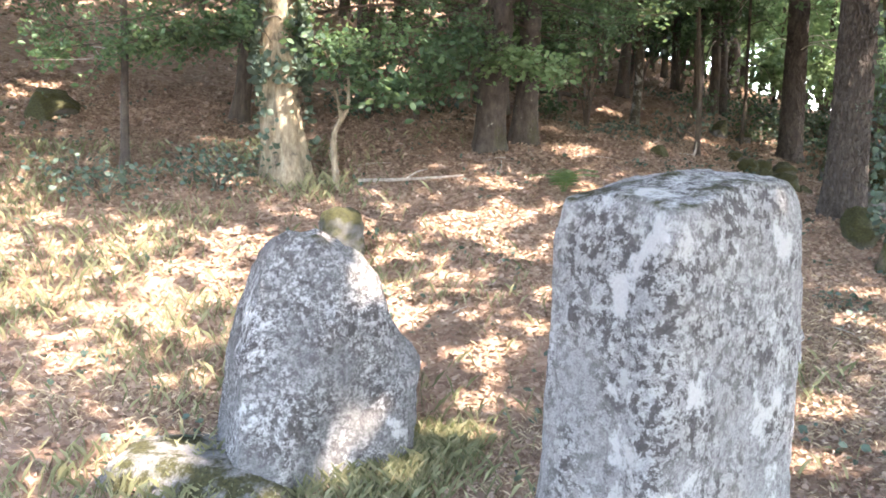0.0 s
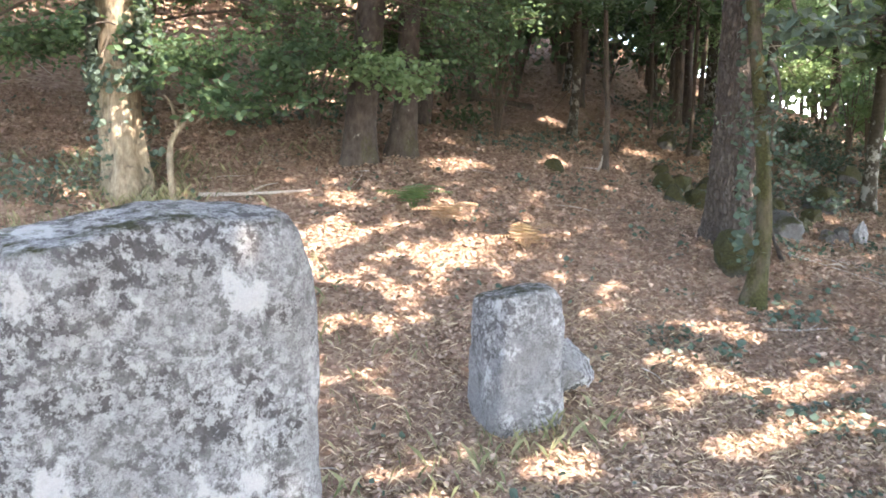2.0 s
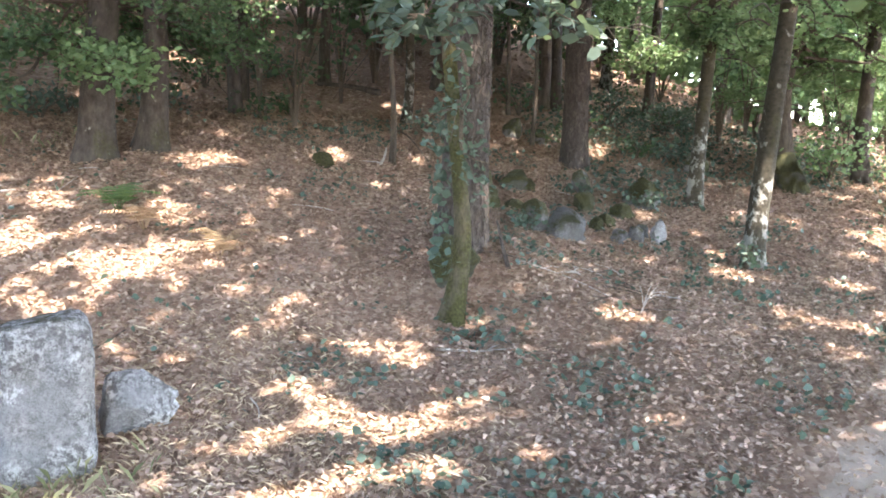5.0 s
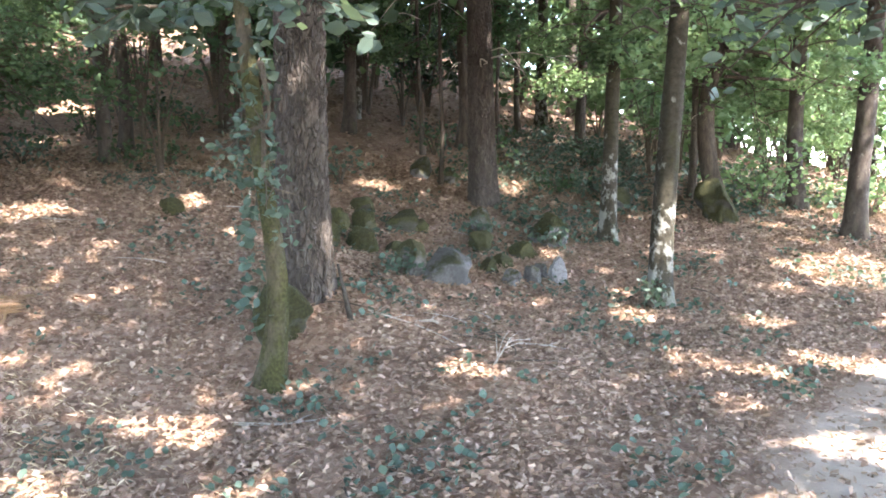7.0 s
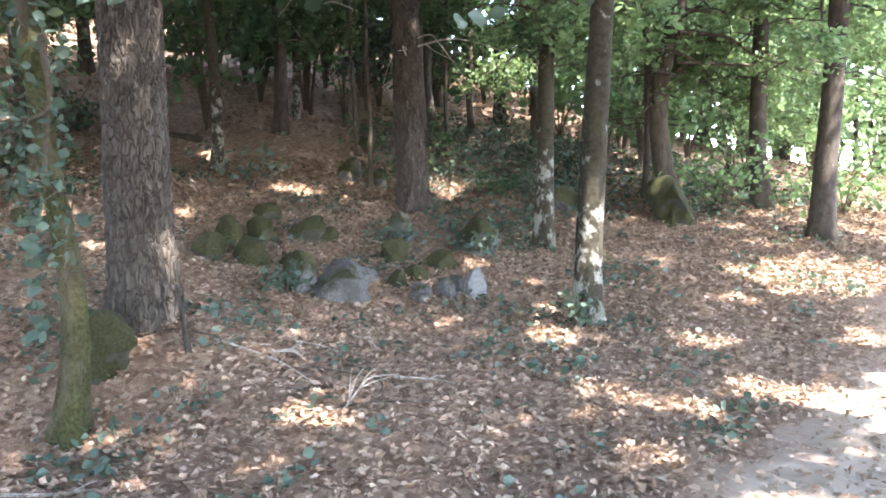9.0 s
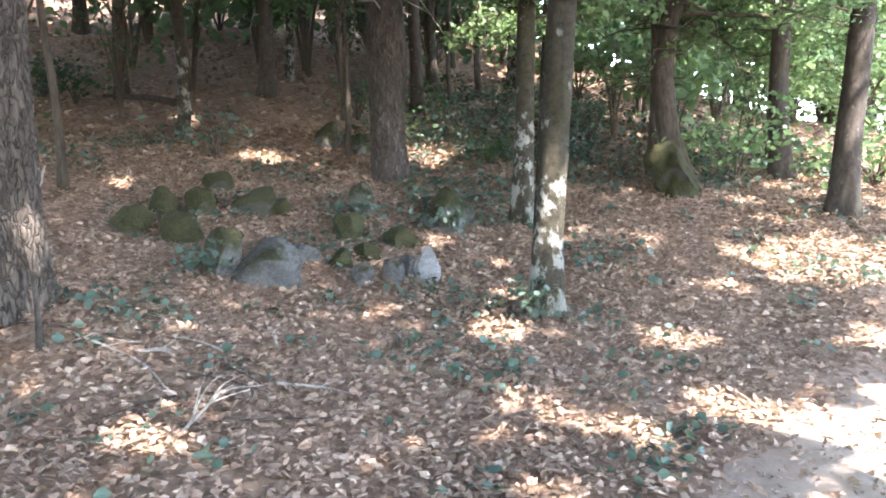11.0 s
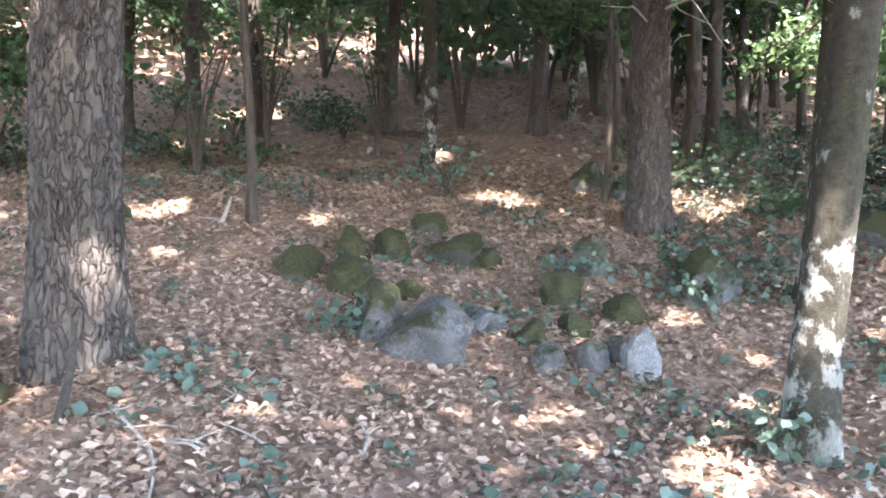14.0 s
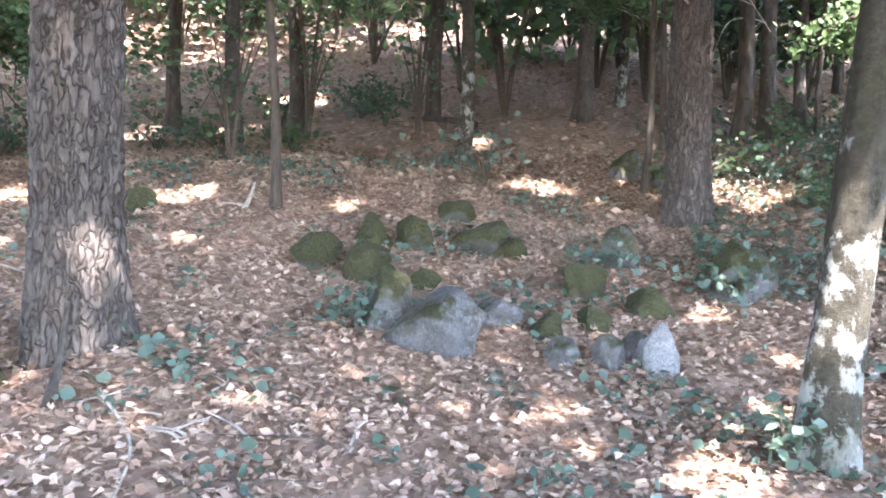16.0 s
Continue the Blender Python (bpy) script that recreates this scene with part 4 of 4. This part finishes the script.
# ---- ferns, sticks ----
def fern(x, y, label, mat, seed, reach=0.42, fronds=7):
    rng = np.random.default_rng(seed)
    base = thing("fern", (x, y, hz(x, y)), label, "fern")
    for k in range(fronds):
        a = k * 2 * math.pi / fronds + rng.uniform(-0.3, 0.3)
        e = np.array([math.cos(a) * reach, math.sin(a) * reach, reach * rng.uniform(0.4, 0.8)])
        line = curve_points([(0, 0, -0.02), e * np.array([0.35, 0.35, 0.95]), e], 16)
        chunks = [tube(line, np.linspace(0.005, 0.0015, 16), 4)]
        side = np.array([-math.sin(a), math.cos(a), 0])
        vs, fs = chunks[0]
        vs, fs = list(vs), list(fs)
        for i in range(4, 16):
            w = 0.15 * (1 - (i - 4) / 12.5)
            for s in (-1, 1):
                p = line[i]
                fw = (line[min(i + 1, 15)] - line[i - 1]) * 0.35
                q = p + side * s * w + fw * 0.9 + np.array([0, 0, -0.02])
                o = len(vs)
                vs += [p - fw * 0.4, p + fw * 0.5, q, (p + q) / 2 - fw * 0.5]
                fs.append([o, o + 1, o + 2, o + 3])
        part("frond", mesh_of("frond", np.array(vs), fs, mat, False), base)


fern(1.86, 7.38, "green bracken fern on the leafy bank", FERN, 3, 0.34)
fern(2.08, 7.1, "withered rust brown bracken", RUST, 4, 0.32, 6)
fern(2.66, 6.62, "withered rust brown bracken standing up", RUST, 5, 0.3, 6)


def stick(name, pts, r, mat, label, forks=()):
    o = np.array([pts[0][0], pts[0][1], hz(pts[0][0], pts[0][1])])
    base = thing(name, o, label, "fallen branch")
    line = curve_points([(px_ - o[0], py_ - o[1], hz(px_, py_) + dz - o[2]) for px_, py_, dz in pts], 20)
    part("stick", mesh_of("stick", *tube(line, np.linspace(r, r * 0.4, 20), 8), mat), base)
    for at_, dx, dy, dz in forks:
        p = line[at_]
        e = curve_points([p, p + np.array([dx * 0.5, dy * 0.5, dz * 0.7]), p + np.array([dx, dy, dz])], 10)
        part("twig", mesh_of("twig", *tube(e, np.linspace(r * 0.6, r * 0.2, 10), 6), mat), base)


stick("fallen_branch", [(5.54, 5.24, 0.015), (5.61, 5.31, 0.06), (5.71, 5.39, 0.12), (5.86, 5.43, 0.13)], 0.007, DEAD_WOOD, "bleached forked twig standing on dry leaves",
      ((4, 0.05, 0.16, 0.13), (6, 0.14, 0.12, 0.08), (8, 0.12, 0.05, 0.1), (3, 0.12, 0.1, 0.16), (9, 0.16, 0.08, 0.02)))
stick("fallen_branch", [(5.3, 5.3, 0.02), (5.75, 5.3, 0.03), (6.15, 5.38, 0.02)], 0.007, TWIG, "thin fallen stick under a bleached twig")
stick("fallen_branch", [(4.05, 5.3, 0.015), (4.3, 5.2, 0.02), (4.55, 5.1, 0.02)], 0.010, DEAD_WOOD, "short pale stick on the leaves", ((12, 0.1, 0.03, 0.03),))
stick("fallen_branch", [(5.0, 6.25, 0.02), (5.3, 6.0, 0.02), (5.45, 5.7, 0.02), (5.5, 5.5, 0.01)], 0.007, DEAD_WOOD, "curved thin stick on fallen leaves")
stick("fallen_branch", [(0.0, 8.1, 0.03), (0.5, 7.9, 0.05), (1.0, 7.85, 0.03)], 0.02, DEAD_WOOD, "pale fallen branch at a tree foot", ((8, 0.3, 0.2, 0.1),))
stick("fallen_branch", [(-1.75, 4.05, 0.02), (-1.6, 4.3, 0.02), (-1.5, 4.45, 0.03)], 0.018, DEAD_WOOD, "short grey stick in the grass")
stick("fallen_branch", [(-0.22, 8.05, 0.0), (-0.25, 8.1, 0.5), (-0.12, 8.1, 0.75), (-0.1, 8.15, 1.05)], 0.035, SHADE_PATCHED_BARK, "curved pale dead stem beside an ivy tree", ((10, -0.12, -0.1, 0.3),))
stick("fallen_branch", [(4.6, 9.5, 0.25), (4.8, 9.4, 0.2), (5.0, 9.2, 0.02)], 0.012, TWIG, "dark crooked stick propped among stones")
stick("fallen_branch", [(4.33, 8.7, 0.0), (4.37, 8.7, 0.08), (4.40, 8.72, 0.19)], 0.02, DEAD_WOOD, "pale broken snag on the slope", ((3, -0.2, 0.0, 0.02),))
stick("fallen_branch", [(5.1, 12.6, 0.1), (4.7, 12.9, 0.12), (4.2, 13.2, 0.1)], 0.05, DARK_BARK, "dark fallen log on the slope")
stick("fallen_branch", [(4.86, 6.14, 0.0), (4.84, 6.24, 0.13), (4.81, 6.32, 0.30)], 0.022, GREY_BARK, "broken root leaning against the foot of a pine")
rng = np.random.default_rng(19)
for k in range(16):
    x, y, a = rng.uniform(4.9, 6.0), rng.uniform(5.6, 6.5), rng.uniform(0, 6.28)
    ln = rng.uniform(0.15, 0.5)
    stick("twig", [(x, y, 0.02), (x + ln * 0.5 * math.cos(a) + 0.03, y + ln * 0.5 * math.sin(a), 0.03), (x + ln * math.cos(a), y + ln * math.sin(a), 0.02)], rng.uniform(0.004, 0.008), (DEAD_WOOD, TWIG)[k % 2], "thin dry twig on the leaves near a pine", ((9, rng.normal(0, 0.06), rng.normal(0, 0.06), 0.02),))
rng = np.random.default_rng(9)
for k in range(26):
    x, y, a = rng.uniform(0, 9), rng.uniform(3.6, 9.5), rng.uniform(0, 6.28)
    if abs(path_off(x, y)) < 1.2:
        continue
    ln = rng.uniform(0.12, 0.45)
    stick("twig", [(x, y, 0.015), (x + ln * 0.5 * math.cos(a) + 0.02, y + ln * 0.5 * math.sin(a), 0.025), (x + ln * math.cos(a), y + ln * math.sin(a), 0.015)], 0.006, (TWIG, DEAD_WOOD)[k % 2], "thin fallen twig on dry leaves")

# ---- leaf litter, ground ivy, grass ----
rng = np.random.default_rng(12)


def scatter(n, x0, x1, y0, y1, keep):
    x, y = rng.uniform(x0, x1, n), rng.uniform(y0, y1, n)
    k = keep(x, y) > rng.uniform(0, 1, n)
    return x[k], y[k]


def litter_keep(x, y):
    grass = 1 / (1 + np.exp((x - 0.2 + 0.8 * np.sin(y)) * 1.6)) * (y < 8.3)
    return np.clip((np.abs(path_off(x, y)) - 0.75 + 0.35 * np.sin(2.3 * x) * np.sin(3.1 * y + 1)) / 0.75, 0.34, 1) * (1 - 0.55 * grass)


x, y = scatter(255000, -5, 12.5, 1.5, 12, litter_keep)
v, f = leaves(rng, np.stack([x, y, height(x, y) + rng.uniform(0.002, 0.03, len(x))], 1), 0.034, 0.70, 0.5, 0.72)
v = v + rng.normal(0, 1, v.shape) * np.array([0.0065, 0.0065, 0.004])
tagged(new("leaf_litter", mesh_of("leaf_litter", v, f, LITTER, False)), "dry brown fallen leaves covering the ground", "fallen leaves", kind="stuff")
x, y = scatter(45000, -13, 22, 10, 26, lambda x, y: 0 * x + 1.0)
v, f = leaves(rng, np.stack([x, y, height(x, y) + rng.uniform(0.004, 0.04, len(x))], 1), 0.075, 0.68, 0.4, 0.6)
tagged(new("leaf_litter", mesh_of("leaf_litter", v, f, LITTER, False)), "dry brown fallen leaves on the wooded slope", "fallen leaves", kind="stuff")


def clumpy(x, y, s, lo):
    return np.clip((np.sin(x * s + 1.3 * np.sin(y * s * 0.7)) * np.sin(y * s * 1.1 + np.sin(x * s * 0.6)) - lo) * 3, 0, 1)


x, y = scatter(60000, -4, 11, 2.5, 11.5, lambda x, y: (clumpy(x, y, 2.7, 0.34) * 0.7 + 0.5 * clumpy(x + 0.7, y, 6.1, 0.45)) * (np.abs(path_off(x, y)) > 1.2) * (0.2 + 0.8 * (x > 3)))
v, f = leaves(rng, np.stack([x, y, height(x, y) + np.abs(rng.normal(0.03, 0.03, len(x)))], 1), 0.047, 0.6, 0.45, 0.85)
tagged(new("ground_ivy", mesh_of("ground_ivy", v, f, IVY, False)), "green ivy leaves creeping over the leaf litter", "ground ivy", kind="stuff")
x, y = scatter(10000, 7.3, 13, 9.2, 15, lambda x, y: 0.35 + 0.65 * clumpy(x, y, 1.6, 0.1))
v, f = leaves(rng, np.stack([x, y, height(x, y) + np.abs(rng.normal(0.04, 0.04, len(x)))], 1), 0.065, 0.6, 0.4, 0.8)
tagged(new("ground_ivy", mesh_of("ground_ivy", v, f, IVY, False)), "green ground cover in the glade beyond the pine", "ground ivy", kind="stuff")


def blades(x, y, hgt, flop=0.9, w=0.0023):
    n = len(x)
    a = rng.uniform(0, 6.283, n)
    b = rng.uniform(0, 6.283, n)
    h_ = hgt * rng.uniform(0.4, 1.2, n)
    z = height(x, y)
    lean_ = h_ * rng.uniform(0.1, flop, n)
    v = np.stack([np.stack([x - w * np.cos(a), y - w * np.sin(a), z], 1), np.stack([x + w * np.cos(a), y + w * np.sin(a), z], 1),
                  np.stack([x + w * 0.8 * np.cos(a) + 0.4 * lean_ * np.cos(b), y + w * 0.8 * np.sin(a) + 0.4 * lean_ * np.sin(b), z + h_ * 0.6], 1),
                  np.stack([x + lean_ * np.cos(b), y + lean_ * np.sin(b), z + h_ * 0.9], 1)], 1).reshape(-1, 3)
    k = np.arange(n)[:, None] * 4
    return v, k + np.array([[0, 1, 2, 3]])


x, y = scatter(30000, -6, 1.5, 2.5, 9.5, lambda x, y: (0.12 + 0.88 * clumpy(x, y, 1.9, -0.1)) / (1 + np.exp((x - 0.1 + 0.7 * np.sin(y)) * 2.2)))
v, f = blades(x, y, 0.13)
tagged(new("grass", mesh_of("grass", v, f, GRASS, False)), "sparse dry grass among leaves in the clearing", "grass", kind="stuff")
tx, ty = [], []
for cx, cy, rr, n in ((-0.55, 4.35, 0.28, 1400), (-1.6, 4.3, 0.3, 1000), (-0.9, 4.05, 0.4, 1200), (1.6, 4.2, 0.35, 90), (1.95, 4.3, 0.3, 60), (-0.1, 2.5, 0.3, 200), (-0.6, 6.8, 0.3, 400), (-0.4, 8.1, 0.35, 300)):
    tx.append(cx + rng.normal(0, rr * 0.55, n))
    ty.append(cy + rng.normal(0, rr * 0.45, n))
v, f = blades(np.concatenate(tx), np.concatenate(ty), 0.13)
tagged(new("grass", mesh_of("grass", v, f, GRASS, False)), "tufts of dry grass at the feet of stones", "grass", kind="stuff")
x, y = scatter(42000, -3.5, 4.6, 2.2, 6.6, lambda x, y: (0.15 + 0.85 * clumpy(x, y, 1.3, -0.35)) * np.clip((6.4 - y) / 1.6, 0, 1) * np.clip((4.4 - x) / 1.4, 0, 1))
v, f = blades(x, y, 0.04, 2.4, 0.0013)
tagged(new("straw", mesh_of("straw", v, f, STRAW, False)), "pale flattened straw of dead grass on the clearing floor", "dead grass", kind="stuff")
